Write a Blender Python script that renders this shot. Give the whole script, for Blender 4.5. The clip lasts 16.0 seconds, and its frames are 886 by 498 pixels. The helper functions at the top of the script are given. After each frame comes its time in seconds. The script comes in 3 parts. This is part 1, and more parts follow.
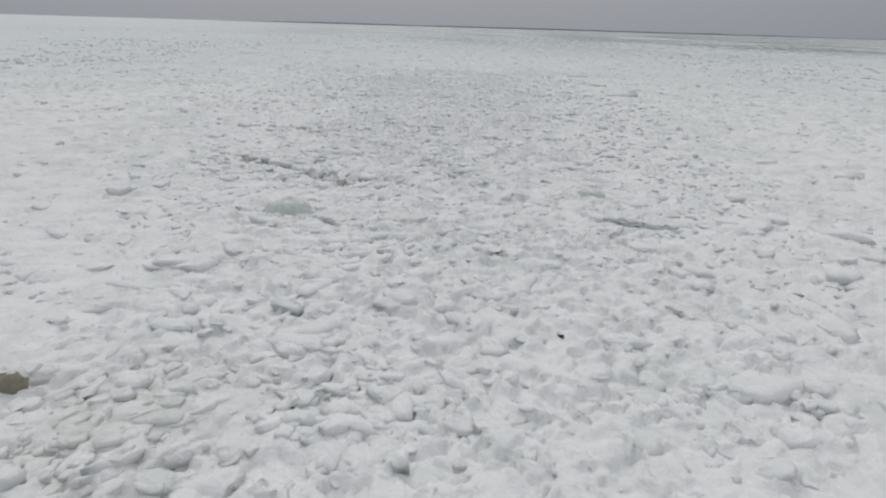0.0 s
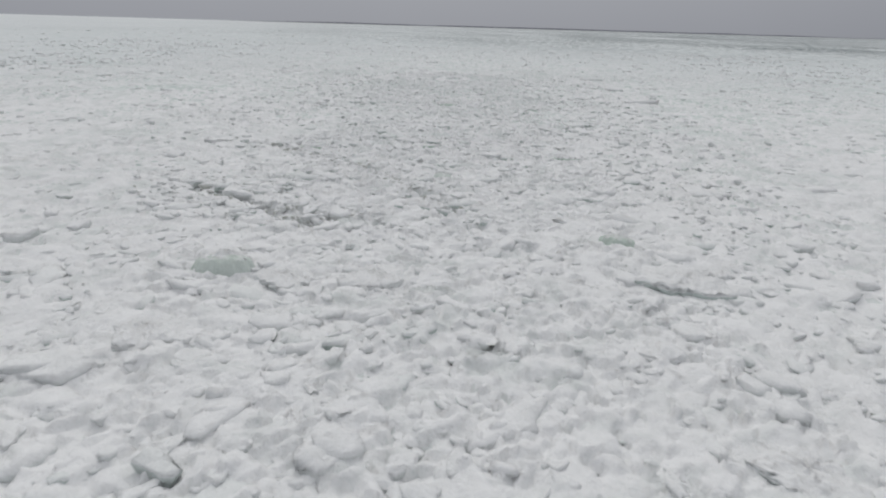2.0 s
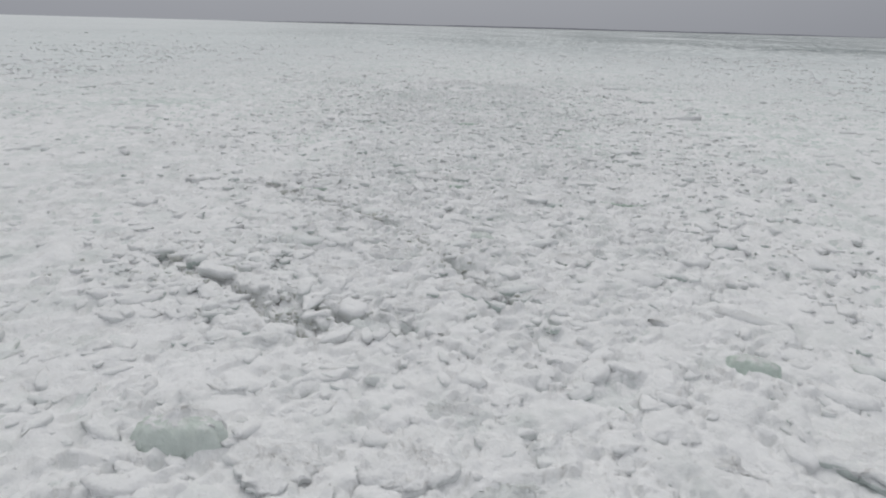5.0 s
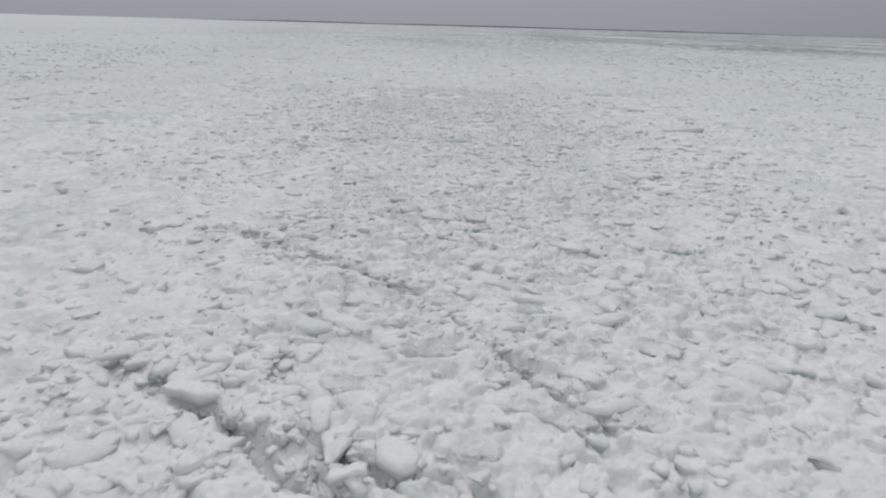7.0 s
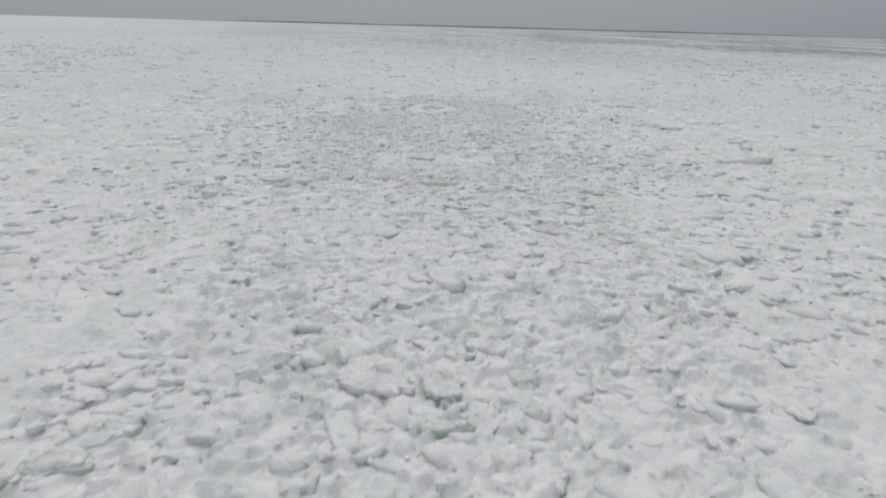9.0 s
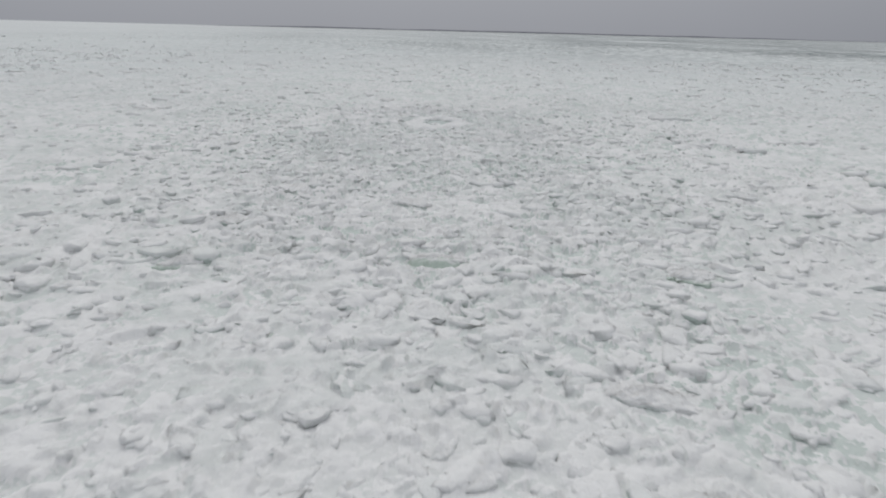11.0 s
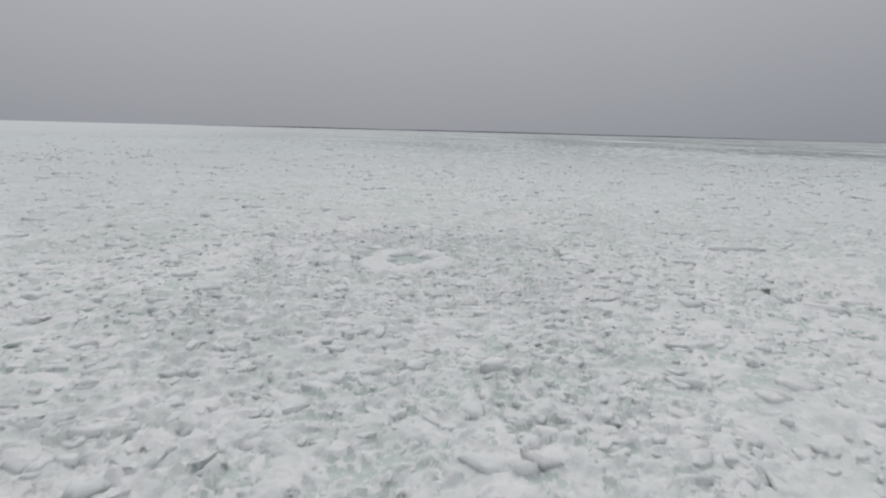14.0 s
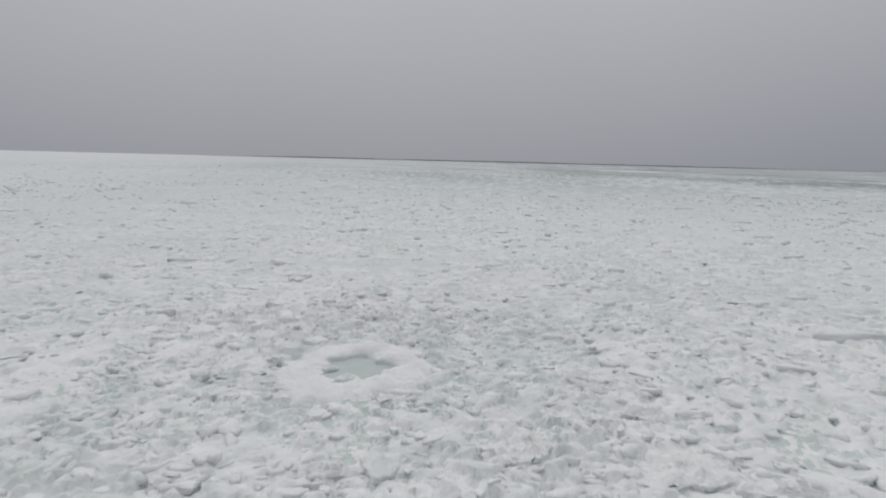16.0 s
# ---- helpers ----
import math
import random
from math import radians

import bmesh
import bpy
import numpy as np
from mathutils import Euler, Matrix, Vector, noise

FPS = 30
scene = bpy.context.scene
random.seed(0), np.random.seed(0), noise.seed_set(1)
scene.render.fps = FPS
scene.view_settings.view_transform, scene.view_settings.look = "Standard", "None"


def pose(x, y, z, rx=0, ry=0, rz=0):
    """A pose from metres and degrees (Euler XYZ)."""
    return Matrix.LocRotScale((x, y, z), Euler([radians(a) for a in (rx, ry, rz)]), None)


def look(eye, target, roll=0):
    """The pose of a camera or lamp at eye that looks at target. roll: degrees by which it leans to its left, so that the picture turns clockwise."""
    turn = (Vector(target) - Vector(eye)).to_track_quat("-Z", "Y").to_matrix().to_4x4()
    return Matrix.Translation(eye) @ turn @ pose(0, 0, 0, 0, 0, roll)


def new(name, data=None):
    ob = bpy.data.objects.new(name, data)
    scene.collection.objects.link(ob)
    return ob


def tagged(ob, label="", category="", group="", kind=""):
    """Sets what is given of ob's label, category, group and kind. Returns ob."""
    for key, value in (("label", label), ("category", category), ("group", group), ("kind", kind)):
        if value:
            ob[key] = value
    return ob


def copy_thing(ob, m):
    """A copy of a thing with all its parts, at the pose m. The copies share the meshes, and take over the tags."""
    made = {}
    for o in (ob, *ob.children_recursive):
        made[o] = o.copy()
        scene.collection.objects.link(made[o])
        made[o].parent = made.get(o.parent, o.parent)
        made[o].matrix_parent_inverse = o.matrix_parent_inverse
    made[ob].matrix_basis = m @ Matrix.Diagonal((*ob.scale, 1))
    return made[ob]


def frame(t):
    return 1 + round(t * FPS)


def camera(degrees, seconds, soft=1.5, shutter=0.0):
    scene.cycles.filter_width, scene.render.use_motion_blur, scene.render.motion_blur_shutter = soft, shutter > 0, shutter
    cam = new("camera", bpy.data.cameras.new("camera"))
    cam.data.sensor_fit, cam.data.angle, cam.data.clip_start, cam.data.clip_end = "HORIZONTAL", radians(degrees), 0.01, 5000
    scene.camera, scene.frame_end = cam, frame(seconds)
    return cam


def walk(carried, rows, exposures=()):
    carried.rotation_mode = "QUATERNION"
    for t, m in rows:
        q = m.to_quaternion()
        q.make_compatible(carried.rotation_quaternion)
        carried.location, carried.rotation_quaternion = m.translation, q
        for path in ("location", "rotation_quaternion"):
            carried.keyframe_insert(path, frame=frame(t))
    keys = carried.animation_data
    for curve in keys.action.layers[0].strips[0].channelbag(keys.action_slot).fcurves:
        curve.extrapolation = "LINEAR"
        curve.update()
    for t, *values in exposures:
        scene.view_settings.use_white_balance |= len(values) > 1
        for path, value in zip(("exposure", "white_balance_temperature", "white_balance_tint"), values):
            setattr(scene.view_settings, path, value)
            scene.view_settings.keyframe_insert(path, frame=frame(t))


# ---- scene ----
# ---------------------------------------------------------------- camera
cam = camera(72.0, 16.0, soft=2.0, shutter=0.3)
PATH = [
    (0, (0.000, 0.000, 3.500), (-0.001, 1.879, 2.814), 1.67),
    (0.5, (0.121, 0.751, 3.492), (0.116, 2.630, 2.805), 1.66),
    (1, (0.215, 1.484, 3.481), (0.211, 3.363, 2.794), 1.67),
    (1.5, (0.340, 2.245, 3.506), (0.320, 4.124, 2.819), 1.66),
    (2, (0.389, 3.019, 3.544), (0.356, 4.897, 2.857), 1.65),
    (2.5, (0.347, 3.757, 3.576), (0.302, 5.635, 2.890), 1.63),
    (3, (0.221, 4.369, 3.656), (0.169, 6.246, 2.969), 1.59),
    (3.5, (0.071, 4.968, 3.714), (0.016, 6.845, 3.026), 1.61),
    (4, (-0.024, 5.623, 3.721), (-0.085, 7.500, 3.033), 1.56),
    (6.5, (-1.483, 8.395, 4.124), (-1.429, 10.272, 3.436), 1.53),
    (7, (-1.737, 9.476, 4.121), (-1.643, 11.351, 3.432), 1.58),
    (7.5, (-1.620, 10.979, 4.061), (-1.510, 12.853, 3.372), 1.57),
    (8, (-1.302, 12.787, 3.982), (-1.195, 14.662, 3.294), 1.53),
    (8.5, (-0.979, 14.661, 3.967), (-0.880, 16.536, 3.279), 1.53),
    (9, (-0.667, 16.571, 3.956), (-0.583, 18.448, 3.269), 1.53),
    (11.5, (-0.100, 24.550, 3.445), (-0.067, 26.437, 2.782), 1.45),
    (12, (-0.202, 25.858, 3.480), (-0.150, 27.759, 2.861), 1.28),
    (12.5, (-0.270, 27.234, 3.434), (-0.194, 29.152, 2.873), 1.53),
    (13, (-0.198, 28.488, 3.483), (-0.113, 30.422, 2.979), 1.54),
    (13.5, (0.068, 30.144, 3.453), (0.148, 32.093, 3.010), 1.47),
    (14, (0.308, 31.675, 3.474), (0.384, 33.637, 3.094), 1.47),
    (14.5, (0.563, 33.234, 3.500), (0.636, 35.207, 3.182), 1.51),
    (15, (0.760, 34.768, 3.551), (0.836, 36.746, 3.266), 1.62),
    (15.5, (0.994, 36.384, 3.589), (1.061, 38.362, 3.298), 1.32),
    (16, (1.107, 37.886, 3.534), (1.166, 39.865, 3.247), 1.41),
]
walk(cam, [(t, look(eye, target, roll)) for t, eye, target, roll in PATH])
scene.view_settings.exposure = -0.46

# ---------------------------------------------------------------- world and light
SUN_UP, SUN_TURN = 48.0, -9.0


def overcast_sky():
    """A closed cloud deck: three times as bright overhead as at the horizon."""
    world = bpy.data.worlds.new("overcast_sky")
    scene.world = world
    world.use_nodes = True
    nt = world.node_tree
    nt.nodes.clear()
    out = nt.nodes.new("ShaderNodeOutputWorld")
    bg = nt.nodes.new("ShaderNodeBackground")
    sky = nt.nodes.new("ShaderNodeTexSky")
    sky.sky_type = "NISHITA"
    sky.sun_disc = False
    sky.sun_elevation = radians(SUN_UP)
    sky.sun_rotation = radians(SUN_TURN)
    co = nt.nodes.new("ShaderNodeTexCoord")
    sep = nt.nodes.new("ShaderNodeSeparateXYZ")
    nt.links.new(co.outputs["Generated"], sep.inputs[0])
    ramp = nt.nodes.new("ShaderNodeValToRGB")
    ramp.color_ramp.elements[0].position = 0.0
    ramp.color_ramp.elements[0].color = (0.345, 0.359, 0.402, 1)
    ramp.color_ramp.elements[1].position = 1.0
    ramp.color_ramp.elements[1].color = (0.856, 0.872, 0.905, 1)
    nt.links.new(sep.outputs["Z"], ramp.inputs[0])
    # soft unevenness of the cloud
    n = nt.nodes.new("ShaderNodeTexNoise")
    n.inputs["Scale"].default_value = 2.2
    n.inputs["Detail"].default_value = 3.0
    nt.links.new(co.outputs["Generated"], n.inputs["Vector"])
    mr = nt.nodes.new("ShaderNodeMapRange")
    mr.inputs["To Min"].default_value = 0.94
    mr.inputs["To Max"].default_value = 1.06
    nt.links.new(n.outputs["Fac"], mr.inputs["Value"])
    mul = nt.nodes.new("ShaderNodeVectorMath")
    mul.operation = "SCALE"
    nt.links.new(ramp.outputs["Color"], mul.inputs[0])
    nt.links.new(mr.outputs["Result"], mul.inputs["Scale"])
    dim = nt.nodes.new("ShaderNodeVectorMath")
    dim.operation = "SCALE"
    dim.inputs["Scale"].default_value = 0.0004
    nt.links.new(sky.outputs["Color"], dim.inputs[0])
    add = nt.nodes.new("ShaderNodeVectorMath")
    add.operation = "ADD"
    nt.links.new(mul.outputs[0], add.inputs[0])
    nt.links.new(dim.outputs[0], add.inputs[1])
    # the veiled sun brightens the cloud round it
    toward = nt.nodes.new("ShaderNodeVectorMath")
    toward.operation = "DOT_PRODUCT"
    up, turn = radians(SUN_UP), radians(SUN_TURN)
    toward.inputs[1].default_value = (math.sin(turn) * math.cos(up), math.cos(turn) * math.cos(up), math.sin(up))
    nt.links.new(co.outputs["Generated"], toward.inputs[0])
    lobe = nt.nodes.new("ShaderNodeMapRange")
    lobe.interpolation_type = "SMOOTHSTEP"
    lobe.inputs["From Min"].default_value = 0.3
    lobe.inputs["From Max"].default_value = 1.0
    nt.links.new(toward.outputs["Value"], lobe.inputs["Value"])
    glow = nt.nodes.new("ShaderNodeVectorMath")
    glow.operation = "SCALE"
    glow.inputs[0].default_value = (0.16, 0.16, 0.16)
    nt.links.new(lobe.outputs["Result"], glow.inputs["Scale"])
    sum_up = nt.nodes.new("ShaderNodeVectorMath")
    sum_up.operation = "ADD"
    nt.links.new(add.outputs[0], sum_up.inputs[0])
    nt.links.new(glow.outputs[0], sum_up.inputs[1])
    nt.links.new(sum_up.outputs[0], bg.inputs["Color"])
    bg.inputs["Strength"].default_value = 1.0
    nt.links.new(bg.outputs[0], out.inputs[0])


overcast_sky()
lamp = bpy.data.lights.new("sun", "SUN")
lamp.energy, lamp.angle, lamp.color = 0.85, radians(42), (1.0, 0.97, 0.90)
sun = new("sun", lamp)
sun.matrix_world = pose(0, 0, 60, 90 - SUN_UP, 0, 180 - SUN_TURN)


# ---------------------------------------------------------------- materials
def material(name):
    m = bpy.data.materials.new(name)
    m.use_nodes = True
    nt = m.node_tree
    return m, nt, nt.nodes["Principled BSDF"]


def node(nt, kind, **values):
    n = nt.nodes.new(kind)
    for key, value in values.items():
        n.inputs[key.replace("_", " ")].default_value = value
    return n


def noise_tex(nt, vector, scale, detail=4.0, rough=0.55):
    n = node(nt, "ShaderNodeTexNoise", Scale=scale, Detail=detail, Roughness=rough)
    nt.links.new(vector, n.inputs["Vector"])
    return n.outputs["Fac"]


def ranged(nt, value, a, b, c=0.0, d=1.0):
    n = node(nt, "ShaderNodeMapRange", From_Min=a, From_Max=b, To_Min=c, To_Max=d)
    nt.links.new(value, n.inputs["Value"])
    return n.outputs["Result"]


def mixed(nt, fac, a, b):
    n = nt.nodes.new("ShaderNodeMix")
    n.data_type = "RGBA"
    for at, v in ((0, fac), (6, a), (7, b)):
        if isinstance(v, (tuple, float, int)):
            n.inputs[at].default_value = v
        else:
            nt.links.new(v, n.inputs[at])
    return n.outputs[2]


def maths(nt, op, a, b=0.0):
    n = nt.nodes.new("ShaderNodeMath")
    n.operation = op
    for at, v in ((0, a), (1, b)):
        if isinstance(v, (float, int)):
            n.inputs[at].default_value = v
        else:
            nt.links.new(v, n.inputs[at])
    return n.outputs[0]


def bumped(nt, bsdf, heights, strength, distance):
    b = node(nt, "ShaderNodeBump", Strength=strength, Distance=distance)
    nt.links.new(heights, b.inputs["Height"])
    nt.links.new(b.outputs[0], bsdf.inputs["Normal"])


def vec(nt, op, a, b=None, scale=None):
    n = nt.nodes.new("ShaderNodeVectorMath")
    n.operation = op
    nt.links.new(a, n.inputs[0])
    if isinstance(b, tuple):
        n.inputs[1].default_value = b
    elif b is not None:
        nt.links.new(b, n.inputs[1])
    if scale is not None:
        n.inputs["Scale"].default_value = scale
    return n.outputs["Value"] if op == "DOT_PRODUCT" else n.outputs[0]


def broken(nt, place, cells, ragged):
    """Relief of small tilted fragments, cells to the metre: each fragment slopes its own way."""
    n = node(nt, "ShaderNodeTexNoise", Scale=cells * 2.2, Detail=2.0)
    nt.links.new(place, n.inputs["Vector"])
    bent = vec(nt, "ADD", place, vec(nt, "SCALE", vec(nt, "SUBTRACT", n.outputs["Color"], (0.5, 0.5, 0.5)), scale=ragged / cells))
    v = nt.nodes.new("ShaderNodeTexVoronoi")
    v.voronoi_dimensions = "2D"
    v.inputs["Scale"].default_value = cells
    nt.links.new(bent, v.inputs["Vector"])
    away = vec(nt, "SUBTRACT", bent, v.outputs["Position"])
    slope = vec(nt, "DOT_PRODUCT", away, vec(nt, "SUBTRACT", v.outputs["Color"], (0.5, 0.5, 0.5)))
    dome = maths(nt, "MULTIPLY", maths(nt, "POWER", v.outputs["Distance"], 2.0), -0.25 / cells)
    return maths(nt, "ADD", maths(nt, "MULTIPLY", slope, 1.3), dome)


SNOW = (0.906, 0.911, 0.914, 1)
SNOW_OLD = (0.81, 0.82, 0.82, 1)
ICE = (0.56, 0.63, 0.60, 1)
ICE_DARK = (0.40, 0.46, 0.43, 1)
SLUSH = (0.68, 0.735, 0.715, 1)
SILT = (0.60, 0.60, 0.53, 1)


def place_of(nt):
    return nt.nodes.new("ShaderNodeNewGeometry")


def snow_on_ice(name, green=0.5, cover=0.5, islands=True, chipped=0.14, ice=None, sodden=0.55):
    """Ice that carries snow where it faces up, bare and greenish on its steep sides."""
    m, nt, bsdf = material(name)
    geo = place_of(nt)
    p = geo.outputs["Position"]
    sep = nt.nodes.new("ShaderNodeSeparateXYZ")
    nt.links.new(geo.outputs["Normal"], sep.inputs[0])
    if islands:
        rnd = geo.outputs["Random Per Island"]
    else:
        rnd = nt.nodes.new("ShaderNodeObjectInfo").outputs["Random"]
    ragged = noise_tex(nt, p, 9.0, 5.0)
    grain = noise_tex(nt, p, 34.0, 4.0)
    patch = noise_tex(nt, p, 0.55, 3.0)
    up = maths(nt, "ADD", sep.outputs["Z"], maths(nt, "MULTIPLY", maths(nt, "SUBTRACT", ragged, 0.5), 0.9))
    up = maths(nt, "ADD", up, maths(nt, "MULTIPLY", maths(nt, "SUBTRACT", rnd, 0.5), 0.3))
    lying = ranged(nt, up, cover - 0.18, cover + 0.2)
    bare = mixed(nt, ranged(nt, rnd, 1.0 - green, 1.0), SNOW_OLD, ice or ICE)
    bare = mixed(nt, ranged(nt, patch, 0.45, 0.7, 0.0, 0.4), bare, ice or ICE)
    bare = mixed(nt, ranged(nt, ragged, 0.45, 0.75, 0.0, 0.15), bare, ICE_DARK)
    top = mixed(nt, ranged(nt, maths(nt, "ADD", grain, noise_tex(nt, p, 3.0, 4.0)), 0.8, 1.25, 0.0, 0.9), SNOW, SNOW_OLD)
    top = mixed(nt, ranged(nt, maths(nt, "MULTIPLY", rnd, patch), 0.33, 0.55, 0.0, sodden), top, SLUSH)
    nt.links.new(sediment(nt, p, mixed(nt, lying, bare, top)), bsdf.inputs["Base Color"])
    nt.links.new(ranged(nt, lying, 0.0, 1.0, 0.4, 0.6), bsdf.inputs["Roughness"])
    bsdf.inputs["Specular IOR Level"].default_value = 0.0
    h = maths(nt, "ADD", maths(nt, "MULTIPLY", ragged, 0.05), maths(nt, "MULTIPLY", grain, 0.018))
    h = maths(nt, "ADD", h, maths(nt, "MULTIPLY", broken(nt, p, 13.0, 0.5), chipped))
    bumped(nt, bsdf, h, 0.7, 1.0)
    return m


def sediment(nt, p, c):
    """Brownish silt washed into the snow by the shore and along the large crack."""
    spots = noise_tex(nt, p, 3.1, 5.0, 0.65)
    for at, reach, much in (((-3.0, 4.7, 0.0), 2.3, 0.42), ((-1.2, 17.6, 0.0), 0.9, 0.4)):
        gap = nt.nodes.new("ShaderNodeVectorMath")
        gap.operation = "DISTANCE"
        nt.links.new(p, gap.inputs[0])
        gap.inputs[1].default_value = at
        edge = ranged(nt, maths(nt, "ADD", gap.outputs["Value"], maths(nt, "MULTIPLY", spots, 1.2)), reach, reach * 0.45)
        c = mixed(nt, maths(nt, "MULTIPLY", edge, ranged(nt, spots, 0.4, 0.62, 0.0, much)), c, SILT)
    return c


def far_leads_and_shade(nt, p, c):
    """Dark wet streaks between far floes, thicker towards +x, and rubble shade painted on far snow."""
    sep = nt.nodes.new("ShaderNodeSeparateXYZ")
    nt.links.new(p, sep.inputs[0])
    fine = noise_tex(nt, vec(nt, "MULTIPLY", p, (0.8, 0.16, 0.0)), 1.0, 5.0, 0.65)
    broad = noise_tex(nt, vec(nt, "MULTIPLY", p, (0.02, 0.009, 0.0)), 1.0, 3.0, 0.6)
    far = ranged(nt, sep.outputs["Y"], 75.0, 190.0)
    side = ranged(nt, maths(nt, "DIVIDE", sep.outputs["X"], maths(nt, "ADD", maths(nt, "ABSOLUTE", sep.outputs["Y"]), 5.0)), -0.45, 0.35, 0.12, 1.0)
    mark = ranged(nt, maths(nt, "ADD", fine, maths(nt, "MULTIPLY", maths(nt, "SUBTRACT", broad, 0.5), 0.5)), 0.40, 0.56)
    amount = maths(nt, "MULTIPLY", maths(nt, "MULTIPLY", far, side), mark)
    # mottled darker tint: painted stand-in for self-shade the flat far tiles lack
    rubble_shade = ranged(nt, noise_tex(nt, vec(nt, "MULTIPLY", p, (1.1, 0.45, 0.0)), 1.0, 5.0, 0.7), 0.34, 0.6, 0.3, 1.0)
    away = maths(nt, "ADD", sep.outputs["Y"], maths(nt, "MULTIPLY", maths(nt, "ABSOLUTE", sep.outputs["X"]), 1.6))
    c = mixed(nt, maths(nt, "MULTIPLY", rubble_shade, ranged(nt, away, 55.0, 120.0)), c, (0.735, 0.765, 0.77, 1))
    return mixed(nt, maths(nt, "MULTIPLY", amount, 0.8), c, (0.17, 0.20, 0.21, 1))


def wet_snow(name, white=1.0):
    """Snow lying on broken ice: white, coarse-grained, sodden and greyer in patches, bare on steep sides."""
    m, nt, bsdf = material(name)
    geo = place_of(nt)
    p = geo.outputs["Position"]
    facing = nt.nodes.new("ShaderNodeSeparateXYZ")
    nt.links.new(geo.outputs["Normal"], facing.inputs[0])
    sep = nt.nodes.new("ShaderNodeSeparateXYZ")
    nt.links.new(p, sep.inputs[0])
    wide = noise_tex(nt, p, 0.16, 4.0, 0.6)
    patch = noise_tex(nt, p, 1.3, 4.0, 0.6)
    lumps = noise_tex(nt, p, 9.0, 5.0, 0.62)
    grain = noise_tex(nt, p, 32.0, 4.0)
    c = mixed(nt, ranged(nt, maths(nt, "ADD", patch, maths(nt, "MULTIPLY", lumps, 0.6)), 0.72, 1.0), SNOW, SNOW_OLD)
    sodden = maths(nt, "ADD", maths(nt, "MULTIPLY", wide, 0.5), maths(nt, "MULTIPLY", patch, 0.5))
    sodden = maths(nt, "ADD", sodden, ranged(nt, sep.outputs["Y"], 14.0, 40.0, -0.03, 0.05))
    c = mixed(nt, ranged(nt, sodden, 0.5, 0.66, 0.0, 0.6), c, SLUSH)
    flat = maths(nt, "ADD", facing.outputs["Z"], maths(nt, "MULTIPLY", maths(nt, "SUBTRACT", lumps, 0.5), 0.6))
    steep = mixed(nt, ranged(nt, patch, 0.4, 0.65, 0.0, 0.6), SNOW_OLD, ICE)
    c = mixed(nt, ranged(nt, flat, 0.35, 0.7), steep, c)
    c = far_leads_and_shade(nt, p, sediment(nt, p, c))
    nt.links.new(c, bsdf.inputs["Base Color"])
    bsdf.inputs["Roughness"].default_value = 0.6
    bsdf.inputs["Specular IOR Level"].default_value = 0.0
    h = maths(nt, "ADD", maths(nt, "MULTIPLY", lumps, 0.05), maths(nt, "MULTIPLY", grain, 0.02))
    h = maths(nt, "ADD", h, maths(nt, "MULTIPLY", broken(nt, p, 12.0, 0.6), 0.22))
    h = maths(nt, "ADD", h, maths(nt, "MULTIPLY", broken(nt, p, 3.2, 0.5), 0.16))
    bumped(nt, bsdf, h, 0.7, 1.0)
    return m


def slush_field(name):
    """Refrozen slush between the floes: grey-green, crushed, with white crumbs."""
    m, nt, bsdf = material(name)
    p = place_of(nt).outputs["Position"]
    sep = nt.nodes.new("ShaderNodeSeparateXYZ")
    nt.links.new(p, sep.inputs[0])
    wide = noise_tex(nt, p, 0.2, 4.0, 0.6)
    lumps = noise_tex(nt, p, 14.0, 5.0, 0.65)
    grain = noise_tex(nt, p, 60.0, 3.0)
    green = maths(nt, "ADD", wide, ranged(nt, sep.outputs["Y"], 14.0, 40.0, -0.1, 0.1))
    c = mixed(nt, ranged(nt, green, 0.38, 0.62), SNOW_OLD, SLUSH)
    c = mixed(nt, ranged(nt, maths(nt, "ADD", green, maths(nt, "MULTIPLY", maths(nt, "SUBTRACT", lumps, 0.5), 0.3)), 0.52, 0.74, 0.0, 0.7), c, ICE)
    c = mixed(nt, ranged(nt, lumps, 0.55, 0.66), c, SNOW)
    c = far_leads_and_shade(nt, p, c)
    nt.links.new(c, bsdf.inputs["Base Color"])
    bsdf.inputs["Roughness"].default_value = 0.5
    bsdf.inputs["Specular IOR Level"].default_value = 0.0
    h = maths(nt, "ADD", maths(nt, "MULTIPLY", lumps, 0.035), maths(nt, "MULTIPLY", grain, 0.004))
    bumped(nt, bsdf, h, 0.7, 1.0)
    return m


def plain(name, colour, rough, scale, amount=0.3):
    m, nt, bsdf = material(name)
    p = place_of(nt).outputs["Position"]
    n = noise_tex(nt, p, scale, 5.0)
    dark = tuple(v * (1 - amount) for v in colour[:3]) + (1,)
    nt.links.new(mixed(nt, n, dark, colour), bsdf.inputs["Base Color"])
    bsdf.inputs["Roughness"].default_value = rough
    bumped(nt, bsdf, n, 0.5, 0.02)
    return m


MAT_BRASH = snow_on_ice("brash_snow_and_ice", 0.2, 0.3, sodden=0.3)
MAT_FLOE = snow_on_ice("floe_ice", 0.7, 0.62, False)
MAT_BLOCK = snow_on_ice("block_ice", 0.3, 0.38, False)
MAT_CRUMB = snow_on_ice("ice_crumbs", 0.6, 0.5)
MAT_CRUSHED = snow_on_ice("crushed_snow_ice", 0.2, 0.08, sodden=0.5)
MAT_CAP = snow_on_ice("snow_cover", 0.1, 0.45, False, 0.34)
MAT_GRIT = snow_on_ice("grey_ice_grit", 0.9, 0.6, ice=(0.62, 0.63, 0.58, 1))
MAT_GREEN = snow_on_ice("green_ice", 1.6, 0.95, False, 0.25, (0.54, 0.65, 0.57, 1))
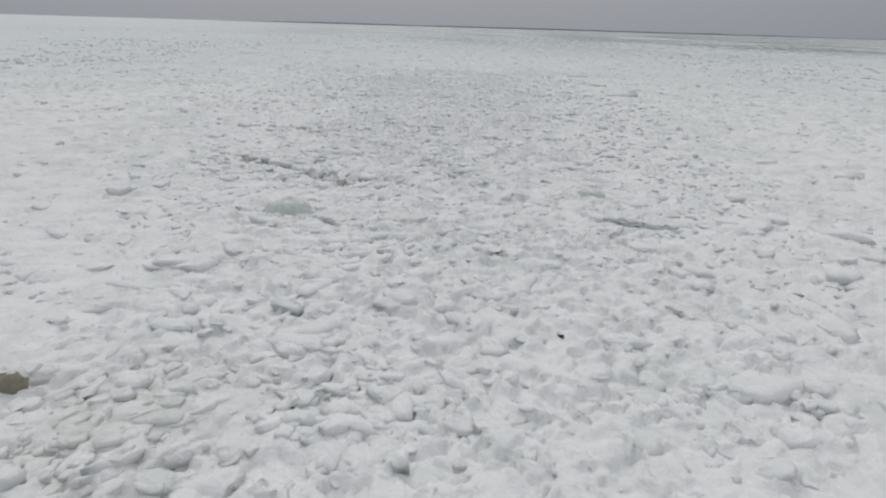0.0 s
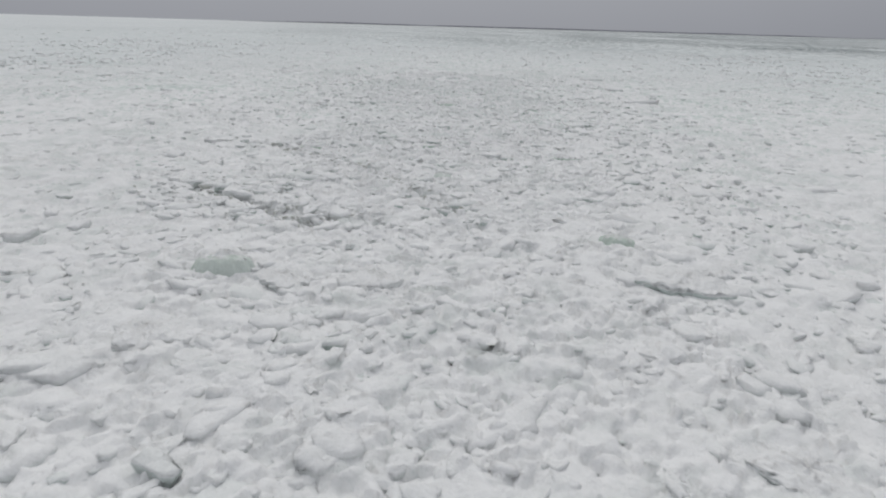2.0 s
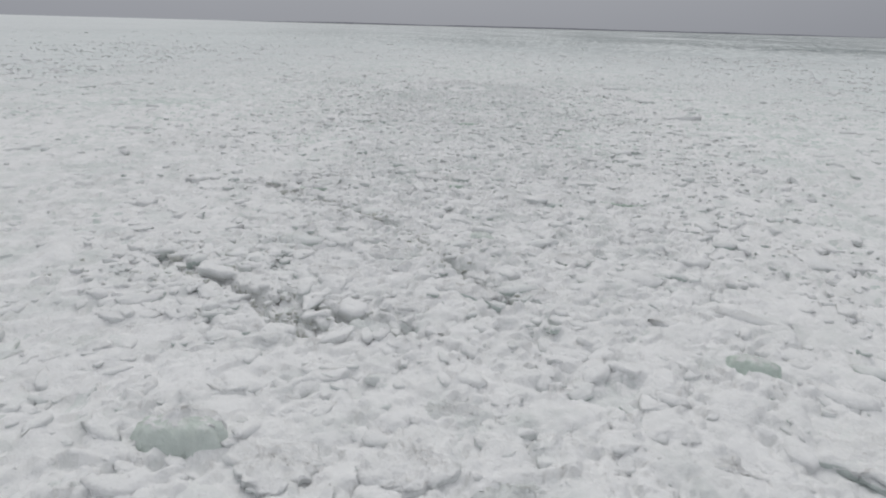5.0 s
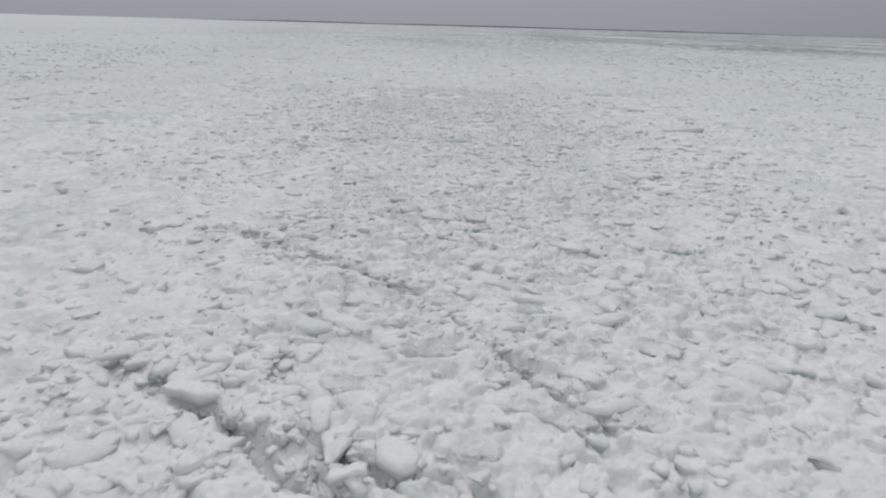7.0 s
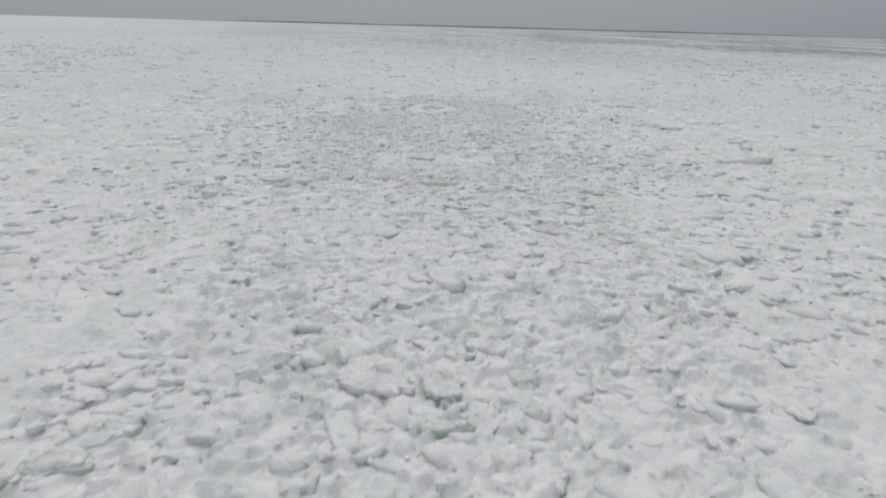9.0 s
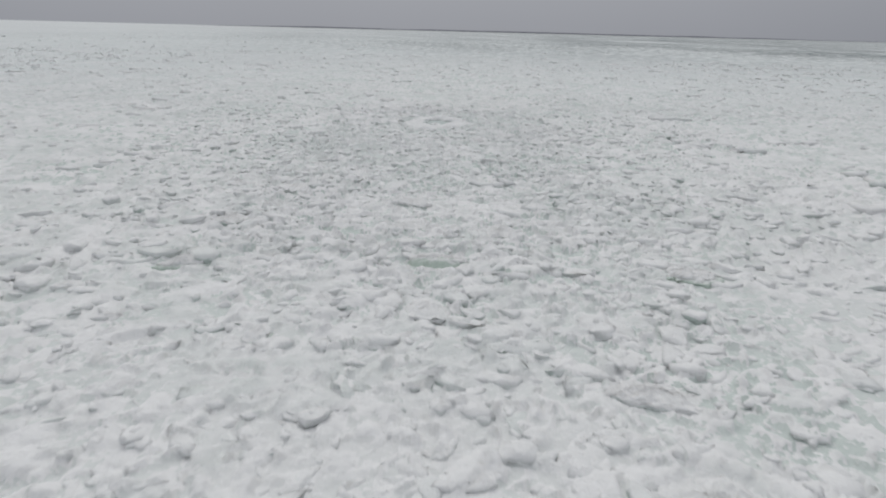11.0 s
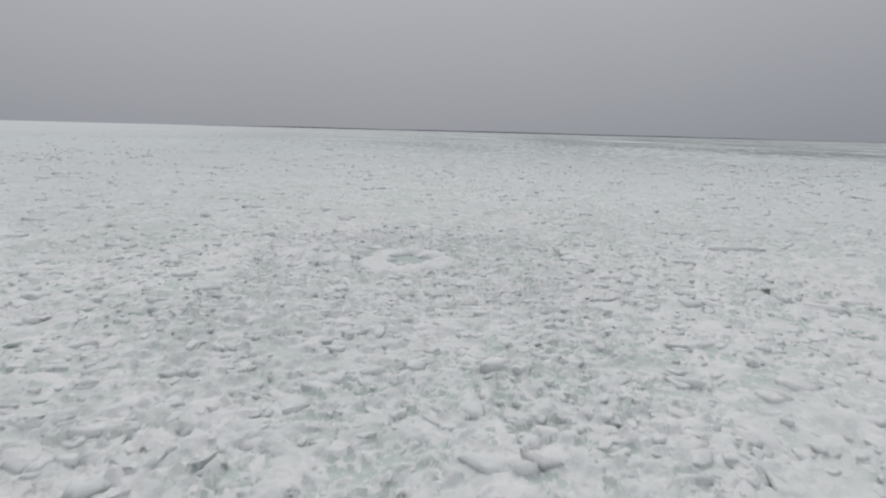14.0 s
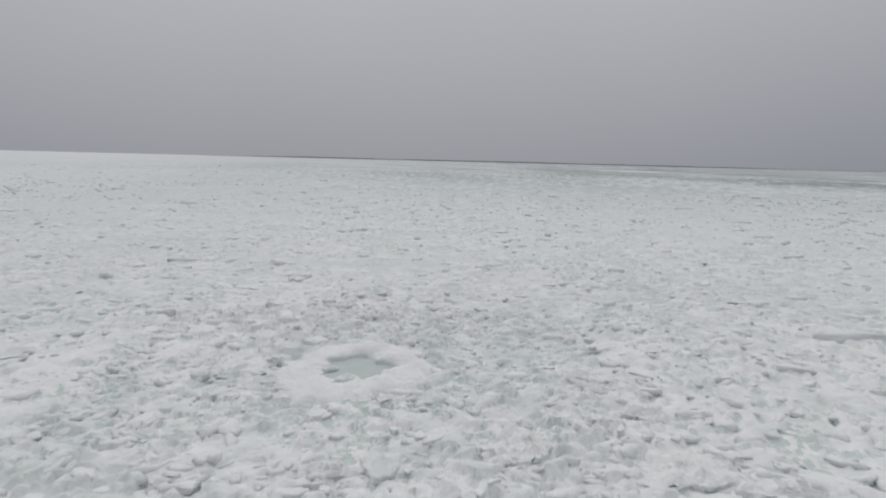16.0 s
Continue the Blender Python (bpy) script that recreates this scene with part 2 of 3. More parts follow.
MAT_POOL = plain("frozen_pool", (0.53, 0.60, 0.59, 1), 0.5, 3.0, 0.25)
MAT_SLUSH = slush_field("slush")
MAT_FIELD = wet_snow("wet_snow")
MAT_SHORE = plain("far_dark_ice_edge", (0.22, 0.23, 0.26, 1), 0.9, 0.02)
MAT_DIRT = plain("dirty_ice", (0.36, 0.33, 0.25, 1), 0.8, 20.0, 0.5)
MAT_TWIG = plain("wet_wood", (0.06, 0.05, 0.045, 1), 0.7, 60.0)

# ---------------------------------------------------------------- relief of the field
rng = np.random.default_rng(7)
LATTICE = rng.random((256, 256))


def value_noise(x, y):
    xi, yi = np.floor(x).astype(int), np.floor(y).astype(int)
    u, v = x - xi, y - yi
    u, v = u * u * (3 - 2 * u), v * v * (3 - 2 * v)
    g = lambda a, b: LATTICE[a & 255, b & 255]
    return (g(xi, yi) * (1 - u) + g(xi + 1, yi) * u) * (1 - v) + (g(xi, yi + 1) * (1 - u) + g(xi + 1, yi + 1) * u) * v


def crack(x, y):
    """How near a point lies to the pressure cracks that run slantwise over the field."""
    near = np.zeros_like(np.asarray(x, float))
    wob = 0.9 * (value_noise(x * 1.3 + 31, y * 1.3) - 0.5)
    for line, w in CRACKS:
        for (ax, ay), (bx, by) in zip(line, line[1:]):
            dx, dy = bx - ax, by - ay
            s = np.clip(((x - ax) * dx + (y - ay) * dy) / (dx * dx + dy * dy), 0, 1)
            off = np.abs(np.hypot(x - ax - s * dx, y - ay - s * dy) + wob * 0.4)
            near = np.maximum(near, np.exp(-((off / w) ** 2)))
    return near


CRACKS = [([(-5.86, 21.99), (-3.58, 20.35), (-1.67, 18.57), (-0.94, 17.22), (-0.31, 16.16), (0.10, 15.43), (0.44, 15.0)], 0.12), ([(-5.55, 16.42), (-4.56, 15.67), (-3.19, 14.74), (-2.36, 14.03)], 0.12), ([(-3.0, 14.96), (-1.92, 14.34), (-1.08, 13.98)], 0.08)]
ROUGH = [(-4.6, 15.8, 1.6), (-3.1, 4.3, 1.3), (-1.2, 5.2, 1.0), (-4.3, 22.5, 0.9), (-1.7, 9.5, 0.9)]  # heaved, rougher stretches: x, y, reach

SPOTS = []  # the larger floes and blocks: kind, x, y, width, depth, height, turn


def spot(kind, x, y, width, depth, height, turn):
    SPOTS.append((kind, x, y, width, depth, height, turn))


spot("greenblock", -3.12, 11.58, 0.94, 0.44, 0.30, -8)
spot("greenblock", 0.01, 32.07, 0.89, 0.29, 0.26, -11)
spot("plate", -2.12, 11.24, 0.98, 0.70, 0.18, -22)
spot("plate", -3.28, 9.45, 0.68, 0.88, 0.16, 13)
spot("plate", -0.73, 11.32, 0.91, 0.92, 0.26, -31)
spot("plate", 0.85, 9.20, 0.72, 0.24, 0.15, 2)
spot("plate", 0.38, 5.96, 0.53, 0.70, 0.16, -35)
spot("plate", 3.54, 7.43, 0.89, 0.82, 0.10, -24)
spot("plate", -0.94, 6.44, 0.50, 0.65, 0.16, 0)
spot("plate", 0.17, 4.92, 0.39, 0.37, 0.12, 0)
spot("plate", -3.26, 9.25, 0.39, 0.51, 0.12, 0)
spot("plate", 0.95, 15.24, 0.68, 0.75, 0.12, -30)
spot("plate", 1.56, 16.89, 1.01, 0.62, 0.12, -18)
spot("plate", -2.43, 15.96, 0.93, 0.60, 0.10, -19)
spot("plate", -0.51, 15.60, 0.58, 0.68, 0.14, -28)
spot("plate", -1.12, 22.93, 0.88, 0.82, 0.24, -3)
spot("plate", -0.35, 22.85, 0.61, 0.80, 0.24, -3)
spot("plate", 2.17, 27.05, 1.03, 0.78, 0.14, -3)
spot("plate", -3.85, 21.87, 0.52, 0.50, 0.14, -3)
spot("plate", -0.55, 34.17, 0.81, 0.85, 0.22, -5)
spot("plate", 1.09, 33.86, 0.66, 0.85, 0.20, -22)
spot("plate", -3.96, 34.46, 0.61, 0.80, 0.14, -2)
spot("plate", 4.23, 44.54, 1.04, 1.22, 0.18, -16)
spot("plate", 2.46, 45.13, 0.68, 0.88, 0.14, -2)
spot("plate", 0.68, 44.60, 0.50, 0.65, 0.16, -2)
spot("plate", 5.32, 44.05, 0.63, 0.24, 0.16, -2)
spot("plate", 0.12, 44.43, 0.62, 0.39, 0.14, -2)
spot("plate", 1.38, 43.72, 0.52, 0.13, 0.16, -2)
spot("plate", -2.51, 18.41, 0.54, 0.70, 0.14, -3)
spot("plate", -1.55, 17.24, 0.47, 0.20, 0.14, -3)
spot("plate", 4.59, 24.36, 1.26, 1.25, 0.10, -3)
spot("plate", -0.18, 30.57, 0.60, 0.78, 0.14, -1)
spot("plate", 2.20, 28.55, 1.09, 0.47, 0.16, -7)
spot("plate", -2.62, 37.99, 0.55, 0.59, 0.20, -2)
spot("plate", -0.53, 35.89, 0.80, 0.77, 0.16, -10)
spot("plate", -3.26, 36.95, 0.74, 0.96, 0.14, 13)
spot("longfloe", 3.93, 11.66, 1.49, 1.53, 0.24, -50)
spot("longfloe", -1.54, 16.78, 1.00, 0.61, 0.20, -5)
spot("longfloe", -1.20, 18.33, 0.59, 0.40, 0.16, -39)
spot("greenlump", 3.26, 13.27, 0.61, 0.31, 0.20, -16)
spot("greenlump", 0.08, 17.95, 0.49, 0.33, 0.12, -10)
spot("block", -0.41, 12.19, 0.66, 0.37, 0.12, -7)
spot("block", 0.26, 10.94, 0.81, 0.33, 0.18, 15)
spot("block", -0.35, 10.81, 0.46, 0.23, 0.18, 2)
spot("block", 0.50, 13.10, 0.47, 0.12, 0.15, -8)
spot("block", -0.05, 15.41, 0.46, 0.29, 0.18, -42)
spot("block", -1.46, 16.71, 0.90, 0.27, 0.18, 16)
spot("block", -1.57, 14.08, 0.58, 0.32, 0.15, -31)
spot("block", -4.14, 20.31, 0.43, 0.30, 0.20, 2)
spot("block", 2.32, 11.46, 0.61, 0.34, 0.12, -19)
spot("block", 4.50, 12.03, 0.80, 0.42, 0.16, -29)
spot("block", 4.90, 12.28, 0.57, 0.28, 0.15, -54)
spot("block", 3.18, 10.22, 0.20, 0.12, 0.12, 2)
spot("block", -1.04, 9.86, 0.45, 0.19, 0.12, 2)
spot("block", -0.92, 9.17, 0.26, 0.29, 0.20, 2)
spot("block", 1.26, 5.00, 0.62, 0.26, 0.14, -26)
spot("block", 2.72, 4.84, 0.50, 0.37, 0.14, -38)
spot("block", -2.61, 5.93, 0.38, 0.21, 0.16, 15)
spot("block", -0.30, 4.10, 0.27, 0.23, 0.14, 0)
spot("block", -1.41, 3.94, 0.35, 0.25, 0.14, -5)
spot("block", 2.84, 9.59, 0.56, 0.73, 0.16, 0)
spot("block", 4.60, 6.66, 0.73, 0.45, 0.10, 0)
spot("block", 2.19, 4.33, 0.19, 0.25, 0.14, 0)
spot("block", -5.86, 11.13, 0.57, 0.14, 0.14, -4)
spot("block", -1.10, 7.91, 0.39, 0.43, 0.12, 50)
spot("block", -3.35, 5.47, 0.34, 0.24, 0.10, 40)
spot("longfloe", -0.02, 15.20, 0.98, 0.5, 0.26, -42)
spot("block", -0.03, 15.94, 0.51, 0.33, 0.16, -40)
spot("block", -1.08, 14.66, 0.49, 0.31, 0.18, 12)
spot("block", -1.66, 15.88, 0.56, 0.63, 0.14, -46)
spot("block", -3.66, 17.51, 0.29, 0.36, 0.25, 55)
spot("block", -2.83, 17.86, 0.46, 0.60, 0.18, -3)
spot("block", -6.80, 17.37, 0.86, 0.50, 0.14, 14)
spot("block", -5.82, 17.06, 0.45, 0.50, 0.16, 41)
spot("block", -5.55, 15.22, 0.41, 0.53, 0.16, -3)
spot("block", 1.75, 21.15, 0.81, 0.67, 0.14, -3)
spot("block", 0.32, 23.71, 0.53, 0.53, 0.22, -3)
spot("block", 0.61, 22.97, 0.29, 0.38, 0.22, 37)
spot("block", -1.10, 23.92, 0.52, 0.51, 0.22, -3)
spot("block", -1.14, 21.69, 0.45, 0.29, 0.12, -33)
spot("block", -1.66, 21.21, 0.29, 0.29, 0.16, -37)
spot("block", -1.73, 22.29, 0.45, 0.34, 0.12, -3)
spot("block", 4.41, 26.67, 1.13, 0.71, 0.12, -41)
spot("block", -3.60, 23.89, 0.64, 0.50, 0.14, -3)
spot("block", -3.24, 25.21, 0.50, 0.28, 0.16, -3)
spot("block", 1.87, 24.78, 0.46, 0.42, 0.18, 30)
spot("block", -1.81, 33.54, 0.31, 0.40, 0.16, -47)
spot("block", -1.13, 33.33, 0.48, 0.23, 0.12, -24)
spot("block", 0.29, 32.67, 0.41, 0.25, 0.12, -29)
spot("block", 1.47, 32.81, 0.78, 0.43, 0.20, -10)
spot("block", -2.58, 37.75, 0.52, 0.68, 0.20, -2)
spot("block", -0.95, 32.70, 0.39, 0.12, 0.20, 38)
spot("block", 0.86, 32.52, 0.27, 0.35, 0.14, -60)
spot("block", -1.23, 34.38, 0.38, 0.49, 0.14, 52)
spot("block", -2.67, 32.52, 0.32, 0.18, 0.12, -2)
spot("block", -0.63, 32.27, 0.32, 0.16, 0.14, -2)
spot("block", 4.67, 44.21, 0.55, 0.71, 0.20, -2)
spot("block", 0.41, 41.10, 0.49, 0.64, 0.22, 36)
spot("block", -2.57, 55.75, 0.68, 0.89, 0.20, -2)
spot("block", 4.26, 39.36, 0.38, 0.31, 0.16, -37)
spot("block", -0.39, 50.04, 0.44, 0.58, 0.20, -54)
spot("block", -2.68, 56.17, 0.71, 0.93, 0.18, -2)
spot("block", 4.68, 44.49, 0.52, 0.67, 0.20, -68)
spot("block", 1.65, 44.74, 0.34, 0.08, 0.16, -2)
spot("block", -3.31, 17.98, 0.32, 0.18, 0.30, 45)
spot("block", -0.22, 19.59, 0.24, 0.29, 0.22, 54)
spot("block", 0.89, 19.30, 0.83, 0.53, 0.14, -33)
spot("block", 1.77, 20.74, 0.59, 0.56, 0.18, -3)
spot("block", -4.05, 21.37, 0.43, 0.33, 0.18, -3)
spot("block", 3.33, 24.44, 0.61, 0.43, 0.18, -3)
spot("block", -1.96, 18.32, 0.32, 0.18, 0.16, 18)
spot("block", -3.64, 17.44, 0.32, 0.20, 0.14, -26)
spot("block", -9.04, 28.12, 0.44, 0.42, 0.25, 55)
spot("block", -4.64, 18.62, 0.62, 0.23, 0.14, -10)
spot("block", -1.70, 19.69, 0.42, 0.39, 0.14, -21)
spot("block", 1.84, 19.40, 0.50, 0.40, 0.12, -23)
spot("block", -3.96, 32.31, 0.36, 0.40, 0.16, -20)
spot("block", -1.72, 33.38, 0.38, 0.20, 0.14, -42)
spot("block", 1.48, 32.67, 0.47, 0.30, 0.14, -12)
spot("block", -0.89, 28.60, 0.48, 0.38, 0.20, -43)
spot("block", -1.17, 30.26, 0.34, 0.23, 0.14, -1)
spot("block", 3.80, 29.86, 0.70, 0.29, 0.10, -9)
spot("block", 0.92, 30.25, 0.37, 0.31, 0.14, 28)
spot("block", -3.58, 29.54, 0.51, 0.28, 0.14, 24)
spot("block", 2.83, 30.57, 0.45, 0.20, 0.14, -23)
spot("block", 0.77, 31.34, 0.52, 0.32, 0.12, -22)
spot("block", -1.82, 31.01, 0.46, 0.23, 0.14, -1)
spot("block", 1.18, 37.98, 0.65, 0.40, 0.18, -26)
spot("block", 1.97, 37.24, 0.46, 0.56, 0.16, -2)
spot("block", -4.69, 37.28, 0.62, 0.60, 0.16, -10)
spot("block", 2.90, 35.86, 0.35, 0.46, 0.14, -34)
spot("block", -0.74, 38.50, 0.31, 0.41, 0.16, -52)
spot("block", 1.26, 36.13, 0.36, 0.35, 0.14, 20)
spot("block", 1.37, 44.05, 0.45, 0.59, 0.16, -2)
spot("block", 2.31, 46.12, 0.55, 0.72, 0.16, -55)
spot("block", 0.41, 41.46, 0.52, 0.63, 0.18, 40)
spot("block", -2.84, 41.65, 0.53, 0.62, 0.14, -2)
spot("block", -2.09, 43.62, 0.48, 0.62, 0.14, -12)
spot("block", 6.33, 42.35, 0.46, 0.52, 0.20, -29)
spot("block", 3.93, 47.73, 0.86, 0.93, 0.14, -38)
spot("greenslab", -0.34, 21.94, 0.53, 0.22, 0.14, -9)
spot("greenslab", 3.45, 20.79, 0.90, 0.45, 0.10, -13)
spot("greenslab", -2.19, 29.76, 0.38, 0.49, 0.06, -1)
spot("greenslab", 3.21, 24.59, 0.90, 0.40, 0.08, -12)
spot("greenslab", -4.09, 21.43, 0.60, 0.45, 0.08, 10)
spot("greenslab", 3.87, 31.95, 0.90, 0.60, 0.08, -30)
spot("greenslab", -3.96, 32.05, 0.70, 0.50, 0.10, 30)
spot("greenslab", 4.30, 46.05, 1.20, 0.55, 0.08, -14)
spot("ring", -0.01, 47.63, 2.02, 2.48, 0.25, -2)
spot("pool", 0.09, 47.98, 1.05, 1.02, 0.05, -2)


def chance(i, j, k):
    return LATTICE[(i * 7 + k * 37) & 255, (j * 5 + k * 91) & 255]


def plates(x, y, cell, k, filled, floor, spread, slant, edge, along=(0.5, 0.95), across=(0.28, 0.62)):
    """Height of a layer of broken, tilted, snow-rounded plates, one to a cell at most."""
    u, v = x / cell + 40.3 * k, y / cell + 17.9 * k
    ui, vi = np.floor(u).astype(int), np.floor(v).astype(int)
    best = np.full(u.shape, -9.0)
    for di in (-1, 0, 1):
        for dj in (-1, 0, 1):
            a, b = ui + di, vi + dj
            have = chance(a, b, k + 8) < filled
            dx, dy = u - a - 0.1 - 0.8 * chance(a, b, k), v - b - 0.1 - 0.8 * chance(a, b, k + 1)
            th = -0.6 + 5.0 * (chance(a, b, k + 2) - 0.5)
            c, s = np.cos(th), np.sin(th)
            p, q = dx * c + dy * s, dy * c - dx * s
            p = p / (along[0] + (along[1] - along[0]) * chance(a, b, k + 3))
            q = q / (across[0] + (across[1] - across[0]) * chance(a, b, k + 4))
            # between an ellipse and a box cut askew, so that corners stay
            r = 0.55 * np.hypot(p, q) + 0.5 * np.maximum(np.abs(p + 0.25 * q), np.abs(q - 0.2 * p))
            top = floor + spread * chance(a, b, k + 5) + slant * ((chance(a, b, k + 6) - 0.5) * p + (chance(a, b, k + 7) - 0.5) * q)
            # the broken edge nearer the start stands proud of the rubble before it
            top = top - 0.22 * slant * dy / across[1] - 0.10 * edge * r * r
            best = np.where(have, np.maximum(best, top - edge * np.clip(r - 0.82 - 0.1 * chance(a, b, k + 10), 0, 0.8)), best)
    return best


def heaved(x, y):
    """How much a place belongs to the heaved stretches, 0 to 1."""
    out = np.zeros_like(x)
    for cx, cy, r in ROUGH:
        out = np.maximum(out, np.exp(-((x - cx) ** 2 + (y - cy) ** 2) / (r * r)))
    return out


def bumps(x, y, step):
    """Height of the surface of snow, ice and slush, and the level of the slush in it; step: the finest size wanted."""
    wx = x + 0.10 * (value_noise(x * 5 + 7, y * 5) - 0.5) + 0.05 * (value_noise(x * 13, y * 13 + 3) - 0.5)
    wy = y + 0.10 * (value_noise(x * 5, y * 5 + 70) - 0.5) + 0.05 * (value_noise(x * 13 + 50, y * 13) - 0.5)
    late = np.interp(y, [17, 27], [0.0, 1.0])
    wild = np.clip(1.5 * value_noise(x * 0.33 + 11, y * 0.33) - 0.25, 0.0, 1.0)
    torn = heaved(x, y)
    wild = np.maximum(wild, torn)
    g = max(1.0, step * 1.5 / 0.2)
    z = plates(wx, wy, 0.95 * g, 1, 0.42, -0.005, 0.06, 0.07, 0.7) - 0.05 * wild
    z = np.maximum(z, plates(wx, wy, 0.46 * g, 12, 0.66, -0.03, 0.085, 0.10, 0.5))
    if g < 3:
        z = np.maximum(z, plates(wx, wy, 0.25 * g, 34, 0.75, -0.045, 0.08 + 0.04 * wild, 0.11, 0.34, (0.5, 1.1), (0.2, 0.5)))
    if step < 0.14:
        fine = plates(wx, wy, 0.15, 23, 0.75, -0.045, 0.065 + 0.06 * wild, 0.09, 0.24)
        z = np.maximum(z, fine - 0.03 * torn) - 0.03 * torn
        z = z + 0.018 * (value_noise(x * 11, y * 11 + 9) - 0.5) + 0.018 * (value_noise(x * 21 + 5, y * 21) - 0.5)
    z = z * (1 + 0.2 * late)
    soft = 0.14 * (value_noise(x * 0.3 + 3, y * 0.3) - 0.5)
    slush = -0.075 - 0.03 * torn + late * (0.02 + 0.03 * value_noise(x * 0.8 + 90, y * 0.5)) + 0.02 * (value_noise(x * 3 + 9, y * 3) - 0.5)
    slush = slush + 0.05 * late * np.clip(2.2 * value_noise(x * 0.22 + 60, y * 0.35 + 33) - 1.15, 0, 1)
    return z + soft, slush + soft


def relief(x, y, step=0.03, slushy=False):
    """Height of the field; with slushy also where slush, not snow, lies open."""
    x, y = np.asarray(x, float), np.asarray(y, float)
    z, slush = bumps(x, y, step)
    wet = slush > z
    if step < 0.2:
        slush = slush + 0.04 * (value_noise(x * 7 + 31, y * 7) - 0.5) + 0.03 * (value_noise(x * 15, y * 15 + 77) - 0.5)
    furrow = crack(x, y)
    uneven = np.clip(1.5 * value_noise(x * 1.7 + 13, y * 1.7 + 5) - 0.05, 0.5, 0.95)
    z = np.maximum(z, slush) - 0.28 * uneven * furrow + 0.05 * (furrow ** 0.11 - furrow) * (furrow > 1e-6)
    # level beneath the larger floes
    for kind, cx, cy, w, d, h, turn in SPOTS:
        near = (np.abs(x - cx) < w + d) & (np.abs(y - cy) < w + d)
        if near.any():
            c, s = math.cos(radians(turn)), math.sin(radians(turn))
            dx, dy = x[near] - cx, y[near] - cy
            r = np.hypot((dx * c + dy * s) / (w * 0.5), (dy * c - dx * s) / (d * 0.5))
            keep = np.clip((r - 0.75) / 0.4, 0, 1)
            z[near] = z[near] * keep + (1 - keep) * -0.02
    return (z, wet) if slushy else z


def nearest_view(x, y):
    """Roughly how near the flight passes to a place that it also sees."""
    return np.maximum(np.maximum(4.2, np.abs(x) * 1.38), y - 38.0)


def mesh_of(name, verts, tris, mats, smooth=True):
    me = bpy.data.meshes.new(name)
    n, k = len(verts), len(tris)
    me.vertices.add(n)
    me.vertices.foreach_set("co", np.ascontiguousarray(verts, np.float32).ravel())
    me.loops.add(3 * k)
    me.loops.foreach_set("vertex_index", np.ascontiguousarray(tris, np.int32).ravel())
    me.polygons.add(k)
    me.polygons.foreach_set("loop_start", np.arange(0, 3 * k, 3, dtype=np.int32))
    me.polygons.foreach_set("use_smooth", np.full(k, smooth))
    me.update(calc_edges=True)
    me.validate()
    for m in mats:
        me.materials.append(m)
    return me


def part(name, me, parent, label=""):
    ob = new(name, me)
    ob.parent = parent
    return tagged(ob, label) if label else ob


# ---------------------------------------------------------------- the field of slush to the horizon
def swell(start, end, first, most, grow):
    """Steps that grow from first to most between two places."""
    out, step = [start], first
    while out[-1] + step < end:
        out.append(out[-1] + step)
        step = min(step * grow, most)
    return np.array(out + [end])


def ice_field():
    """One sheet in tiles, finest under the flight and coarser away from it."""
    even = lambda a, b, step: np.linspace(a, b, int(round((b - a) / step)) + 1)
    near, ahead = even(2.5, 52, 0.042), swell(51.7, 112, 0.05, 0.42, 1.012)
    tiles = [(even(-4.2, 4.2, 0.036), near, 0.036, 0, 0)]
    for a, b, step, ys in ((4.2, 11, 0.075, even(2.5, 52, 0.095)), (11, 28, 0.13, even(2.5, 52, 0.16)), (28, 120, 0.7, even(2.5, 112, 0.7))):
        tiles += [(even(a - 0.3, b, step), ys, step, a, 0), (even(-b, 0.3 - a, step), ys, step, a, 0)]
    tiles.append((even(-28, 28, 0.12), ahead, 0.118, 0, 52))
    tiles.append((even(-120, 120, 0.6), swell(111, 330, 0.5, 3.0, 1.015), 0.45, 0, 112))
    out = swell(120, 4500, 6, 400, 1.12)
    wide = np.concatenate([-out[::-1], even(-120, 120, 12)[1:-1], out])
    tiles.append((wide, swell(330, 4700, 3, 300, 1.04), 4.0, 0, 0))
    for a, b in ((-4500, -120), (120, 4500)):
        side = out if a > 0 else -out[::-1]
        tiles.append((side, even(2.5, 330, 4), 4.0, 0, 0))
    tiles.append((wide, np.array([-4000, -1000, -200, -50, -12, -4, 0, 2.5]), 4.0, 0, 0))
    verts, tris, slots, base = [], [], [], 0
    for xs, ys, step, inside, before in tiles:
        gx, gy = np.meshgrid(xs, ys)
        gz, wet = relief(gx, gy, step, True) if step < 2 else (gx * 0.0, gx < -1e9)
        # the margin that lies beneath the next finer tile
        gz = gz - 0.12 * ((np.abs(gx) < inside - 1.2 * step) | (gy < before - 1.2 * step))
        if step > 0.05:
            gz = gz * 0.88
        if step > 0.2:
            gz = gz * np.clip((300 - np.hypot(gx, gy)) / 200, 0.15, 1)
        i = np.arange(gx.size).reshape(gx.shape) + base
        a, b, c, d = i[:-1, :-1].ravel(), i[:-1, 1:].ravel(), i[1:, 1:].ravel(), i[1:, :-1].ravel()
        tris += [np.stack([a, b, c], 1), np.stack([a, c, d], 1)]
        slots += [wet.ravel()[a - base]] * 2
        verts.append(np.stack([gx.ravel(), gy.ravel(), gz.ravel()], 1))
        base += gx.size
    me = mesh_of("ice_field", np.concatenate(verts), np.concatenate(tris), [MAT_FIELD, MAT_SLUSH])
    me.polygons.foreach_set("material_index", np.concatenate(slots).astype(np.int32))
    return tagged(new("ground_ice_field", me), "frozen lake covered with grey-white slush and crushed snow", "ice field", kind="structure")


